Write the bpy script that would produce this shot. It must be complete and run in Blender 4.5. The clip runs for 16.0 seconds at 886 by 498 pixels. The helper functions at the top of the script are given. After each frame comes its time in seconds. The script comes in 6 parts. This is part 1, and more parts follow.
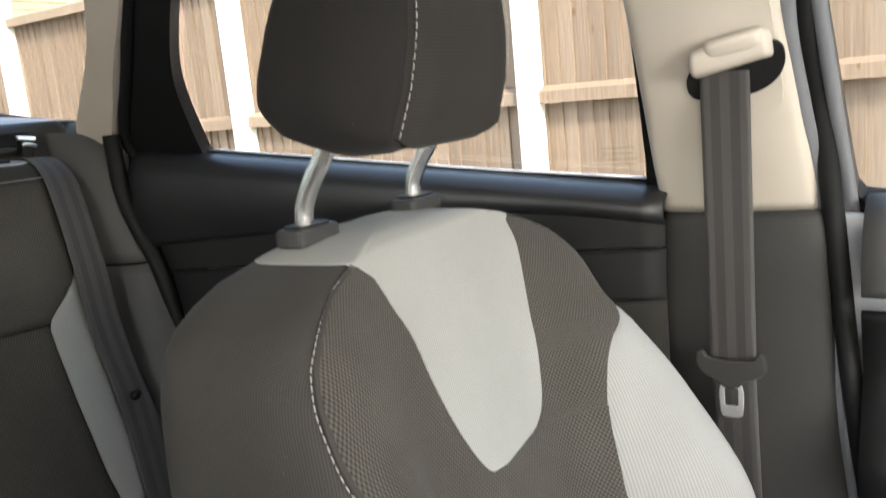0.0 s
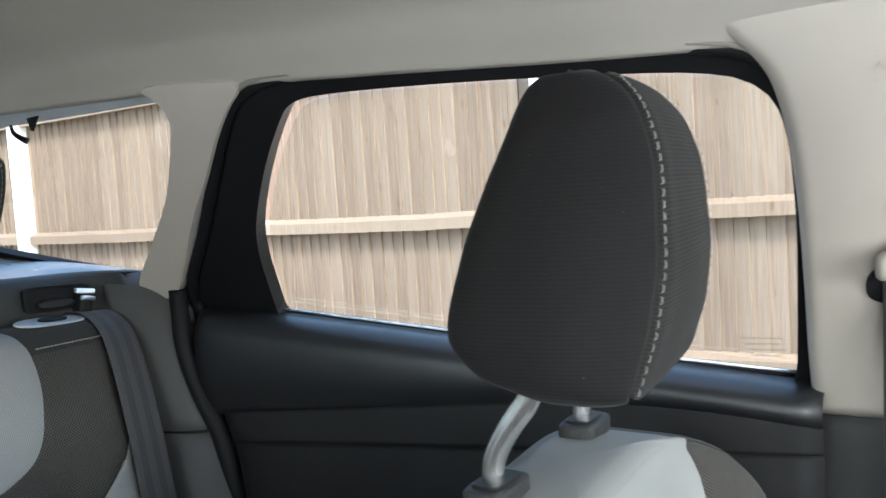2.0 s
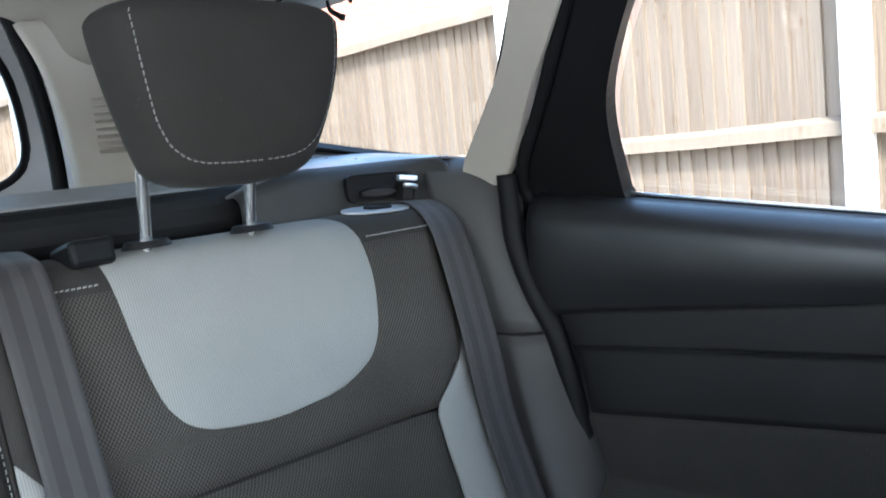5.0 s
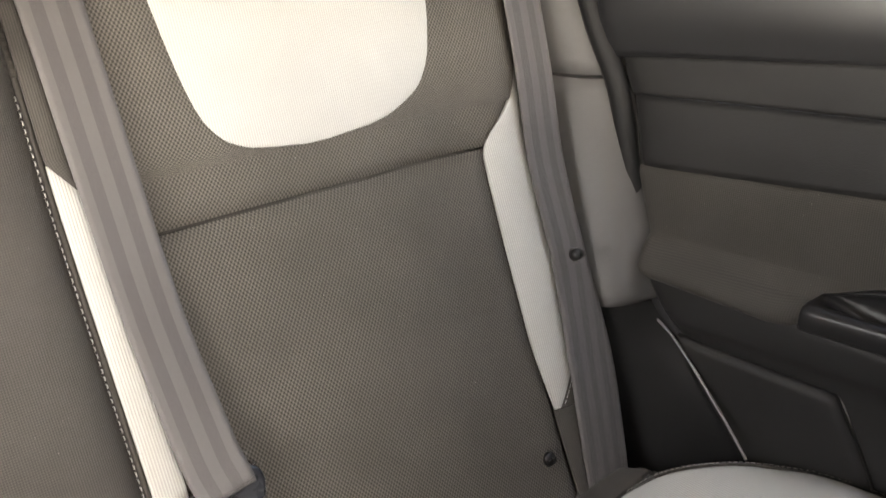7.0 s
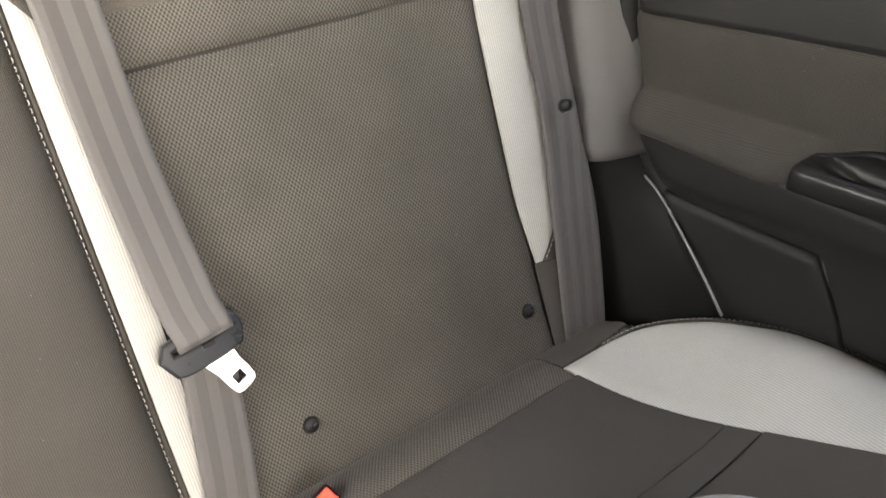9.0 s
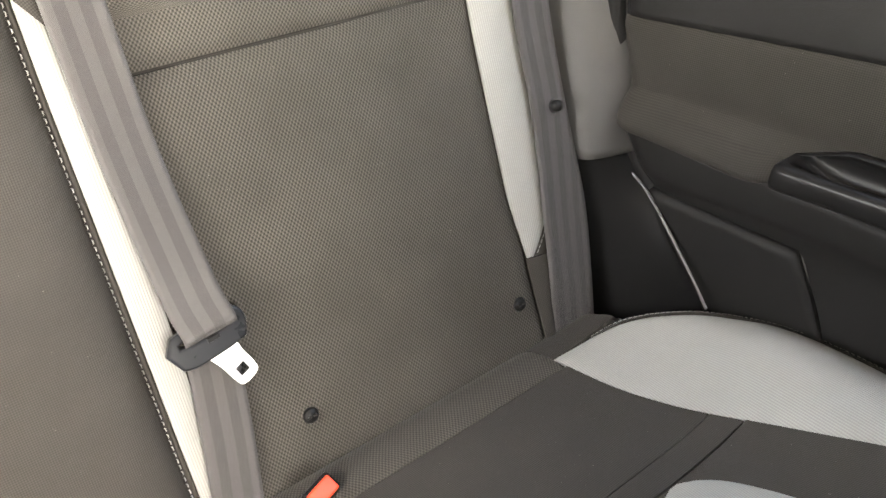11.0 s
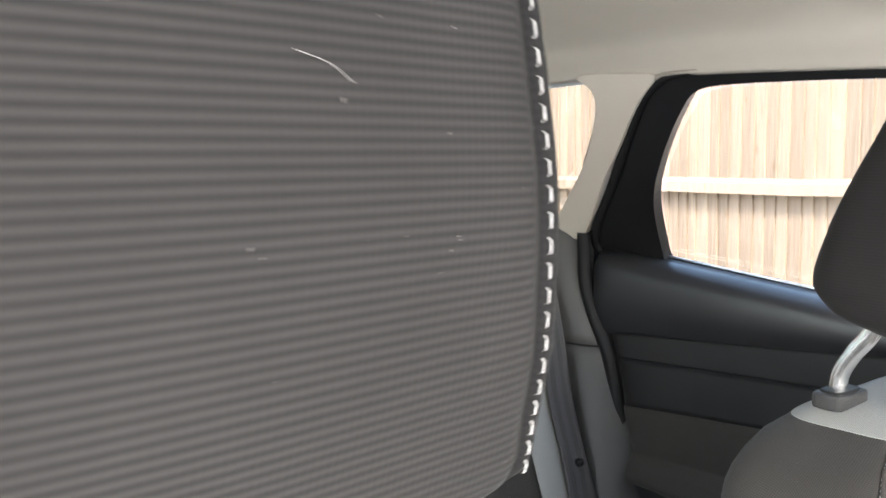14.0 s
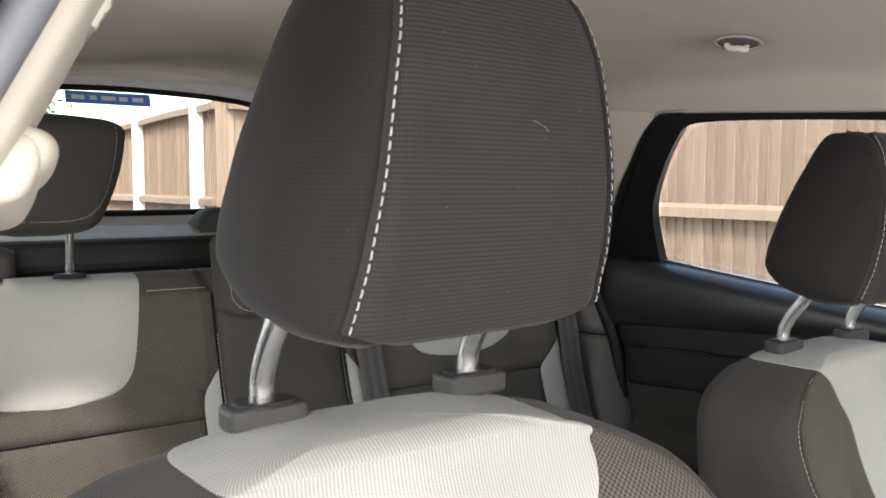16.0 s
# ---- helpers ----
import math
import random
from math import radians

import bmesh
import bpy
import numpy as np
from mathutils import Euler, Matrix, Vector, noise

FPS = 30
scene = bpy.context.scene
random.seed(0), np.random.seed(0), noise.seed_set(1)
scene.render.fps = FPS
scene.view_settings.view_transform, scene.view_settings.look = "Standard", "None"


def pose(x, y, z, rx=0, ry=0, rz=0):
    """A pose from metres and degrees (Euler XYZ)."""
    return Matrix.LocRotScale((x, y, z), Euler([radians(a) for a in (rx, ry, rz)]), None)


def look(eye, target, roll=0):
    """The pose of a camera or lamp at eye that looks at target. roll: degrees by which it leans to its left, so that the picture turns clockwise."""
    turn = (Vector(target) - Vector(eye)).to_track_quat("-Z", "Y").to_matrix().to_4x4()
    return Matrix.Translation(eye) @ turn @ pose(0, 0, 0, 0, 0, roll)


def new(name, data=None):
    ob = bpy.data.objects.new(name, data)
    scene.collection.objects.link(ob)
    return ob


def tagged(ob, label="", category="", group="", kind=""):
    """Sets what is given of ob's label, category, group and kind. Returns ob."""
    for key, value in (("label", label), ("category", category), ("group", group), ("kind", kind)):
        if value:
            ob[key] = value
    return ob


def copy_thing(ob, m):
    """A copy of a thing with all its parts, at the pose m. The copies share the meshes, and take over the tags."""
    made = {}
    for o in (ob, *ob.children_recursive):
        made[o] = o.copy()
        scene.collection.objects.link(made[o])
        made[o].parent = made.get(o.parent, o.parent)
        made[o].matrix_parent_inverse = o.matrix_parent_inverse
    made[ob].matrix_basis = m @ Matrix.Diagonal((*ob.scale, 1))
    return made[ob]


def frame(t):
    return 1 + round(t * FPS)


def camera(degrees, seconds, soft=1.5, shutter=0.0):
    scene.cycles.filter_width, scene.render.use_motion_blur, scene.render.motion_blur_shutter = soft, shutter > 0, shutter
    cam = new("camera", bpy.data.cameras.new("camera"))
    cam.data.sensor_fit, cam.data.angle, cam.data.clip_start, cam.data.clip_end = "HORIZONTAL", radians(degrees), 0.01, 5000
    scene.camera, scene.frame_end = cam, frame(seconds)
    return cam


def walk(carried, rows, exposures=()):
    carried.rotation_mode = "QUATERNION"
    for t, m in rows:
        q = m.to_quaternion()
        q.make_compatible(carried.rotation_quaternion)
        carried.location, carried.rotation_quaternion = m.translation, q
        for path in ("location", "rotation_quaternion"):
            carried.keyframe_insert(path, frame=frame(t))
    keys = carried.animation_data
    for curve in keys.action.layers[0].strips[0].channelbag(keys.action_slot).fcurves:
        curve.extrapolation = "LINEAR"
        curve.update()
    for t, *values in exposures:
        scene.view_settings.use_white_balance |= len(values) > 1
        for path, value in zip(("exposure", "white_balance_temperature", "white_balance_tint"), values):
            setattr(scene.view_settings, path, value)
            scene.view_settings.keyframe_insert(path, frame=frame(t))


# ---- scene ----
cam = camera(56.6, 16.0, shutter=0.4)
PATH = [
    (0, (-0.157, -0.425, 1.218), (1.492, 0.646, 0.85), -5.5),
    (0.5, (-0.17, -0.406, 1.253), (1.51, 0.653, 1.011), -5.0),
    (1, (-0.182, -0.361, 1.277), (1.516, 0.683, 1.12), -4.5),
    (1.5, (-0.159, -0.31, 1.296), (1.544, 0.731, 1.164), -4.2),
    (2, (-0.137, -0.247, 1.313), (1.563, 0.799, 1.179), -3.8),
    (2.5, (-0.123, -0.186, 1.309), (1.564, 0.879, 1.17), -3.6),
    (3, (-0.108, -0.127, 1.303), (1.519, 1.028, 1.173), -3.1),
    (3.5, (-0.099, -0.071, 1.322), (1.431, 1.21, 1.182), -4.4),
    (5.8, (-0.086, -0.015, 1.209), (1.128, 1.524, 0.812), -4.8),
    (6, (-0.084, -0.001, 1.223), (1.114, 1.515, 0.707), -3.9),
    (6.5, (-0.08, 0.002, 1.217), (1.063, 1.494, 0.532), -3.3),
    (7, (-0.072, 0.005, 1.217), (1.033, 1.459, 0.402), -2.3),
    (7.5, (-0.066, 0.009, 1.214), (1.0, 1.432, 0.299), -2.0),
    (8, (-0.061, 0.013, 1.211), (0.979, 1.394, 0.206), -1.5),
    (8.5, (-0.058, 0.016, 1.211), (0.964, 1.353, 0.13), -0.8),
    (9, (-0.056, 0.016, 1.207), (0.956, 1.318, 0.075), -0.5),
    (9.2, (-0.052, 0.02, 1.211), (0.958, 1.298, 0.051), 0.4),
    (11.5, (-0.09, -0.012, 1.239), (0.948, 1.266, 0.104), -0.0),
    (12, (-0.116, -0.113, 1.292), (0.948, 1.313, 0.378), -0.6),
    (12.5, (-0.163, -0.195, 1.301), (0.945, 1.335, 0.645), -0.6),
    (13, (-0.203, -0.29, 1.311), (0.896, 1.313, 0.84), -0.6),
    (13.5, (-0.270, -0.351, 1.309), (0.818, 1.295, 0.980), -0.68),
    (14, (-0.365, -0.391, 1.333), (0.739, 1.263, 1.120), -0.8),
    (14.5, (-0.432, -0.435, 1.328), (0.674, 1.227, 1.203), -0.3),
    (15, (-0.503, -0.491, 1.336), (0.611, 1.168, 1.243), -0.1),
    (15.2, (-0.527, -0.514, 1.334), (0.585, 1.146, 1.244), -0.1),
    (15.5, (-0.557, -0.556, 1.33), (0.556, 1.102, 1.226), 0.1),
    (16, (-0.597, -0.598, 1.318), (0.514, 1.058, 1.166), 0.1),
]
EXPOSURES = [(0, 2.65, 7100, 12), (0.5, 2.5, 6900, 11), (1.0, 2.48, 6500, 10), (1.5, 2.5, 6250, 9), (2.5, 2.85, 5900, 7), (3.5, 3.0, 5700, 7), (5.8, 3.4, 5900, 10), (6, 3.6, 6200, 11), (6.7, 4.3, 7850, 18), (9, 4.85, 7900, 16), (11.6, 4.95, 7800, 15), (12.5, 4.25, 7300, 16), (13, 3.6, 6850, 15), (13.6, 3.25, 6500, 11), (14.5, 3.6, 6700, 14), (15, 3.4, 6350, 12), (15.5, 3.05, 6250, 12), (16, 2.45, 6900, 14)]
walk(cam, [(t, look(eye, target, roll)) for t, eye, target, roll in PATH], EXPOSURES)

# ---- light ----
world = bpy.data.worlds.new("sky")
scene.world = world
world.use_nodes = True
wn = world.node_tree.nodes
sky = wn.new("ShaderNodeTexSky")
sky.sky_type, sky.sun_disc = "NISHITA", False
sky.sun_elevation, sky.sun_rotation = radians(48), radians(215)
sky.dust_density, sky.air_density = 3.0, 1.2
wn["Background"].inputs["Strength"].default_value = 0.15
world.node_tree.links.new(sky.outputs["Color"], wn["Background"].inputs["Color"])
sun_data = bpy.data.lights.new("sun", "SUN")
sun_data.energy, sun_data.angle, sun_data.color = 1.6, radians(6), (1.0, 0.95, 0.87)
sun = new("sun", sun_data)
sun.matrix_world = look((-6, -7, 10), (0, 0, 0))


def window_light(name, at, target, wide, high, power):
    """Stands in for the light that comes through a window or an open doorway."""
    d = bpy.data.lights.new(name, "AREA")
    d.shape, d.size, d.size_y, d.energy, d.color = "RECTANGLE", wide, high, power, (0.93, 0.97, 1.0)
    new(name, d).matrix_world = look(at, target)


window_light("windscreen_light", (-0.02, -1.12, 1.36), (-0.02, -0.30, 0.78), 1.15, 0.5, 7.0)
window_light("near_rear_window_light", (-0.75, 0.28, 1.28), (0.3, 0.45, 0.8), 0.5, 0.24, 0.9)
# Fills added at the open near front doorway: from below, then onto the seat top.
window_light("near_front_door_light", (-0.88, -0.72, 0.66), (0.0, -0.3, 1.1), 0.7, 0.45, 0.7)
window_light("near_front_fill_light", (-0.84, -0.60, 1.33), (-0.30, -0.22, 0.98), 0.6, 0.26, 2.0)

# ---- materials ----


def material(name, colour, rough=0.6, metal=0.0, spec=0.5):
    m = bpy.data.materials.new(name)
    m.use_nodes = True
    b = m.node_tree.nodes["Principled BSDF"]
    b.inputs["Base Color"].default_value = (*colour, 1)
    b.inputs["Roughness"].default_value = rough
    b.inputs["Metallic"].default_value = metal
    b.inputs["Specular IOR Level"].default_value = spec
    return m, m.node_tree, b


def node(nt, kind, **values):
    n = nt.nodes.new(kind)
    for key, value in values.items():
        n.inputs[key.replace("_", " ")].default_value = value
    return n


def math_node(nt, op, a, b=None):
    n = nt.nodes.new("ShaderNodeMath")
    n.operation = op
    for socket, v in zip(n.inputs, (a, b)):
        if v is None:
            continue
        if isinstance(v, (int, float)):
            socket.default_value = v
        else:
            nt.links.new(v, socket)
    return n.outputs[0]


def mix_colour(nt, fac, a, b):
    n = nt.nodes.new("ShaderNodeMix")
    n.data_type = "RGBA"
    for socket, v in ((n.inputs[0], fac), (n.inputs[6], a), (n.inputs[7], b)):
        if isinstance(v, (int, float)):
            socket.default_value = v
        elif isinstance(v, tuple):
            socket.default_value = (*v, 1)
        else:
            nt.links.new(v, socket)
    return n.outputs[2]


def bump(nt, b, height, strength=0.3, distance=0.001):
    n = nt.nodes.new("ShaderNodeBump")
    n.inputs["Strength"].default_value = strength
    n.inputs["Distance"].default_value = distance
    nt.links.new(height, n.inputs["Height"])
    nt.links.new(n.outputs["Normal"], b.inputs["Normal"])


def noise_out(nt, coord, scale, detail=4.0, rough=0.6):
    n = nt.nodes.new("ShaderNodeTexNoise")
    n.inputs["Scale"].default_value, n.inputs["Detail"].default_value = scale, detail
    n.inputs["Roughness"].default_value = rough
    if coord:
        nt.links.new(coord, n.inputs["Vector"])
    return n.outputs["Fac"]


def coords(nt, which="Object"):
    return nt.nodes.new("ShaderNodeTexCoord").outputs[which]


def fabric(name, colour, thread, pitch_u, pitch_v, depth, sheen=0.04, slant=0.0, holes=False, cross=0.25, along=0.22):
    """Woven cloth: threads along both ways of the panel's own metre grid."""
    m, nt, b = material(name, colour, 0.9, 0, 0.12)
    sep = nt.nodes.new("ShaderNodeSeparateXYZ")
    nt.links.new(coords(nt, "UV"), sep.inputs[0])
    u, v = sep.outputs[0], sep.outputs[1]
    if slant:
        u = math_node(nt, "ADD", u, math_node(nt, "MULTIPLY", v, slant))
    wave = lambda s, p: math_node(nt, "SINE", math_node(nt, "MULTIPLY", s, 2 * math.pi / p))
    wu, wv = wave(u, pitch_u), wave(v, pitch_v)
    weave = math_node(nt, "MULTIPLY_ADD", wu, along)
    weave.node.inputs[2].default_value = 0.5
    grid = math_node(nt, "ADD", weave, math_node(nt, "MULTIPLY", wv, cross))
    if holes:
        grid = math_node(nt, "MULTIPLY_ADD", math_node(nt, "MULTIPLY", wu, wv), 0.55)
        grid.node.inputs[2].default_value = 0.45
    ob = coords(nt)
    worn = noise_out(nt, ob, 9, 5)
    lint = noise_out(nt, ob, 900, 2)
    fac = math_node(nt, "MULTIPLY", grid, math_node(nt, "ADD", worn, 0.35))
    col = mix_colour(nt, fac, colour, thread)
    spots = math_node(nt, "MULTIPLY", math_node(nt, "GREATER_THAN", noise_out(nt, ob, 420, 1), 0.80), 0.2)
    col = mix_colour(nt, spots, col, (0.4, 0.38, 0.35))
    nt.links.new(col, b.inputs["Base Color"])
    b.inputs["Sheen Weight"].default_value = sheen
    b.inputs["Sheen Roughness"].default_value = 0.4
    bump(nt, b, math_node(nt, "ADD", grid, math_node(nt, "MULTIPLY", lint, 0.4)), 0.6, depth)
    return m


def plastic(name, colour, rough, grain=0.35, scale=700, vary=0.12, spec=0.35):
    """Moulded plastic with a leathery grain and a little dust."""
    m, nt, b = material(name, colour, rough, 0, spec)
    ob = coords(nt)
    vor = nt.nodes.new("ShaderNodeTexVoronoi")
    vor.inputs["Scale"].default_value = scale
    nt.links.new(ob, vor.inputs["Vector"])
    big = noise_out(nt, ob, 6, 5)
    light = tuple(min(1, c * (1 + 2 * vary) + 0.01) for c in colour)
    dark = tuple(c * (1 - vary) for c in colour)
    nt.links.new(mix_colour(nt, big, dark, light), b.inputs["Base Color"])
    r = math_node(nt, "MULTIPLY_ADD", noise_out(nt, ob, 40, 4), 0.18)
    r.node.inputs[2].default_value = rough - 0.09
    nt.links.new(r, b.inputs["Roughness"])
    bump(nt, b, vor.outputs["Distance"], grain, 0.0006)
    return m


FABRIC_DARK = fabric("dark_rib_fabric", (0.020, 0.0184, 0.0163), (0.092, 0.0838, 0.0735), 0.0038, 0.0054, 0.0008, holes=True)
FABRIC_FLAT = fabric("dark_plain_fabric", (0.019, 0.0176, 0.0162), (0.053, 0.0485, 0.0445), 0.0020, 0.0020, 0.0003)
FABRIC_ARM = fabric("armrest_fabric", (0.014, 0.0132, 0.0122), (0.046, 0.043, 0.039), 0.0022, 0.0022, 0.0003)
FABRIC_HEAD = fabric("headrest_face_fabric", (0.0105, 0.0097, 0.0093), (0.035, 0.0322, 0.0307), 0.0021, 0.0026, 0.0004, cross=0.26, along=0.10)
# Headrest sides: the face fabric again, with their shade put into the colour.
FABRIC_HEAD_SHADED = fabric("headrest_fabric_shaded", (0.0058, 0.0054, 0.0053), (0.0215, 0.020, 0.0196), 0.0021, 0.0026, 0.0004, cross=0.14, along=0.08)
FABRIC_LIGHT = fabric("light_grey_fabric", (0.178, 0.177, 0.170), (0.288, 0.286, 0.274), 0.0024, 0.0022, 0.0005, 0.03, 0.0, cross=0.08, along=0.30)
PLASTIC_BLACK = plastic("black_grained_plastic", (0.0065, 0.0064, 0.0066), 0.55, 0.3, 900, spec=0.13)
PLASTIC_GREY = plastic("charcoal_grained_plastic", (0.024, 0.0234, 0.0228), 0.55, 0.45, 700, spec=0.16)
PLASTIC_SOFT = plastic("soft_black_trim", (0.005, 0.0052, 0.0062), 0.40, 0.1, 1100, spec=0.45)
# Dark trim, its base lightened to stand in for reflected sky.
SHEEN_TRIM = plastic("painted_sheen_trim", (0.11, 0.111, 0.115), 0.3, 0.1, 1100, spec=0.6)
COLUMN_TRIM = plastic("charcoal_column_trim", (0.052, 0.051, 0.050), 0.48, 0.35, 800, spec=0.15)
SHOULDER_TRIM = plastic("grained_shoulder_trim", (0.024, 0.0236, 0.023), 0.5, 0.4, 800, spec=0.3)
TONGUE = plastic("glossy_blue_black_plastic", (0.006, 0.0072, 0.0095), 0.3, 0.03, 500, spec=0.25)
PLASTIC_SMOOTH = plastic("smooth_black_plastic", (0.004, 0.004, 0.0044), 0.32, 0.05, 500, spec=0.13)
SEAL_GREY = plastic("grey_rubber_seal", (0.11, 0.115, 0.125), 0.55, 0.1, 300)
GATE_GREY = plastic("glossy_grey_trim", (0.56, 0.555, 0.54), 0.3, 0.1, 900, spec=0.5)
STRIP_GREY = plastic("satin_grey_strip", (0.24, 0.235, 0.225), 0.4, 0.1, 900, spec=0.4)
CAR_WHITE = plastic("white_car_paint", (0.8, 0.8, 0.79), 0.2, 0.0, 100, 0.02, spec=0.5)
CREAM = plastic("cream_trim_plastic", (0.40, 0.362, 0.308), 0.5, 0.2, 1200, 0.05)
# Lining's base is lowered to stand in for dimmer light under the roof.
HEADLINER = plastic("dimmed_beige_headliner_cloth", (0.40, 0.365, 0.31), 0.95, 0.5, 1500, 0.05)
RUBBER = plastic("black_rubber_seal", (0.005, 0.005, 0.0054), 0.55, 0.2, 300, spec=0.1)
WELT = plastic("beige_welt_cloth", (0.20, 0.18, 0.15), 0.8, 0.4, 900)
CARPET = plastic("charcoal_carpet", (0.03, 0.03, 0.03), 0.95, 0.9, 500)
RED = plastic("red_plastic", (0.62, 0.05, 0.015), 0.35, 0.05, 400)
SILVER = plastic("silver_paint", (0.33, 0.34, 0.36), 0.35, 0.05, 400)


def chrome_material(name, rough):
    m, nt, b = material(name, (0.95, 0.95, 0.95), rough, 1.0)
    r = math_node(nt, "MULTIPLY_ADD", noise_out(nt, coords(nt), 14, 2), 0.06)
    r.node.inputs[2].default_value = rough - 0.03
    nt.links.new(r, b.inputs["Roughness"])
    return m


CHROME = chrome_material("polished_steel", 0.26)
STEEL = chrome_material("satin_steel", 0.42)
THREAD = plastic("pale_thread", (0.225, 0.217, 0.207), 0.8, 0.3, 2500)


def webbing_material():
    """Belt webbing: five lengthwise bands and a fine cross weave."""
    m, nt, b = material("belt_webbing", (0.05, 0.047, 0.046), 0.55, 0, 0.4)
    sep = nt.nodes.new("ShaderNodeSeparateXYZ")
    nt.links.new(coords(nt, "UV"), sep.inputs[0])
    u, v = sep.outputs[0], sep.outputs[1]
    bands = math_node(nt, "GREATER_THAN", math_node(nt, "SINE", math_node(nt, "MULTIPLY", u, 2 * math.pi / 0.0192)), 0.0)
    weave = math_node(nt, "SINE", math_node(nt, "MULTIPLY", math_node(nt, "ADD", v, math_node(nt, "MULTIPLY", u, 0.8)), 2 * math.pi / 0.0012))
    col = mix_colour(nt, bands, (0.021, 0.0193, 0.0190), (0.050, 0.0465, 0.046))
    rub = noise_out(nt, coords(nt), 55, 5)
    col = mix_colour(nt, math_node(nt, "MULTIPLY", rub, 0.5), col, (0.030, 0.028, 0.028))
    fleck = math_node(nt, "MULTIPLY", math_node(nt, "ADD", weave, 1.0), 0.16)
    col = mix_colour(nt, fleck, col, (0.080, 0.075, 0.074))
    nt.links.new(col, b.inputs["Base Color"])
    b.inputs["Sheen Weight"].default_value = 0.08
    bump(nt, b, math_node(nt, "ADD", math_node(nt, "MULTIPLY", bands, 0.8), weave), 0.5, 0.0003)
    return m


WEBBING = webbing_material()


def glass_material(name, tint):
    m = bpy.data.materials.new(name)
    m.use_nodes = True
    nt = m.node_tree
    nt.nodes.remove(nt.nodes["Principled BSDF"])
    clear = nt.nodes.new("ShaderNodeBsdfTransparent")
    clear.inputs[0].default_value = (*tint, 1)
    gloss = nt.nodes.new("ShaderNodeBsdfGlossy")
    gloss.inputs["Roughness"].default_value = 0.03
    facing = nt.nodes.new("ShaderNodeLayerWeight").outputs["Facing"]
    gain = math_node(nt, "MULTIPLY_ADD", math_node(nt, "POWER", facing, 4.0), 0.5)
    gain.node.inputs[2].default_value = 0.03
    mixer = nt.nodes.new("ShaderNodeMixShader")
    nt.links.new(gain, mixer.inputs[0])
    nt.links.new(clear.outputs[0], mixer.inputs[1])
    nt.links.new(gloss.outputs[0], mixer.inputs[2])
    nt.links.new(mixer.outputs[0], nt.nodes["Material Output"].inputs["Surface"])
    return m


GLASS = glass_material("window_glass", (0.90, 0.93, 0.91))


ETCH = glass_material("etched_glass", (0.93, 0.95, 0.94))


def wood_material():
    """Weathered softwood boards: long grain, knots, a different tone for each board."""
    m, nt, b = material("weathered_fence_wood", (0.4, 0.3, 0.2), 0.85, 0, 0.2)
    info = nt.nodes.new("ShaderNodeObjectInfo")
    isl = nt.nodes.new("ShaderNodeNewGeometry")
    ob = coords(nt)
    shift = nt.nodes.new("ShaderNodeVectorMath")
    shift.operation = "ADD"
    nt.links.new(ob, shift.inputs[0])
    rnd = math_node(nt, "ADD", math_node(nt, "MULTIPLY", info.outputs["Random"], 37), math_node(nt, "MULTIPLY", isl.outputs["Random Per Island"], 53))
    nt.links.new(rnd, shift.inputs[1])
    stretch = nt.nodes.new("ShaderNodeMapping")
    stretch.inputs["Scale"].default_value = (70, 70, 2.6)
    nt.links.new(shift.outputs[0], stretch.inputs[0])
    grain = noise_out(nt, stretch.outputs[0], 1.0, 6, 0.65)
    knots = nt.nodes.new("ShaderNodeTexVoronoi")
    kmap = nt.nodes.new("ShaderNodeMapping")
    kmap.inputs["Scale"].default_value = (11, 11, 4.2)
    nt.links.new(shift.outputs[0], kmap.inputs[0])
    nt.links.new(kmap.outputs[0], knots.inputs["Vector"])
    knots.inputs["Scale"].default_value = 1.0
    spot = math_node(nt, "LESS_THAN", math_node(nt, "ADD", knots.outputs["Distance"], math_node(nt, "MULTIPLY", grain, 0.22)), 0.21)
    stain = noise_out(nt, ob, 2.3, 5)
    col = mix_colour(nt, math_node(nt, "POWER", grain, 1.4), (0.058, 0.038, 0.027), (0.375, 0.283, 0.226))
    col = mix_colour(nt, math_node(nt, "MULTIPLY", stain, 0.45), col, (0.27, 0.215, 0.17))
    col = mix_colour(nt, math_node(nt, "MULTIPLY", spot, 0.65), col, (0.11, 0.06, 0.03))
    tone = math_node(nt, "FRACT", math_node(nt, "MULTIPLY", info.outputs["Random"], 7.3))
    col = mix_colour(nt, math_node(nt, "MULTIPLY", tone, 0.42), col, (0.155, 0.115, 0.086))
    pale = math_node(nt, "GREATER_THAN", info.outputs["Random"], 0.62)
    col = mix_colour(nt, math_node(nt, "MULTIPLY", pale, 0.16), col, (0.40, 0.325, 0.265))
    nt.links.new(col, b.inputs["Base Color"])
    bump(nt, b, grain, 0.5, 0.003)
    return m


WOOD = wood_material()


def concrete_material():
    m, nt, b = material("pale_concrete", (0.7, 0.69, 0.66), 0.9, 0, 0.2)
    ob = coords(nt)
    nt.links.new(mix_colour(nt, noise_out(nt, ob, 14, 8), (0.62, 0.61, 0.58), (0.80, 0.79, 0.77)), b.inputs["Base Color"])
    bump(nt, b, noise_out(nt, ob, 160, 5), 0.4, 0.002)
    return m


CONCRETE = concrete_material()


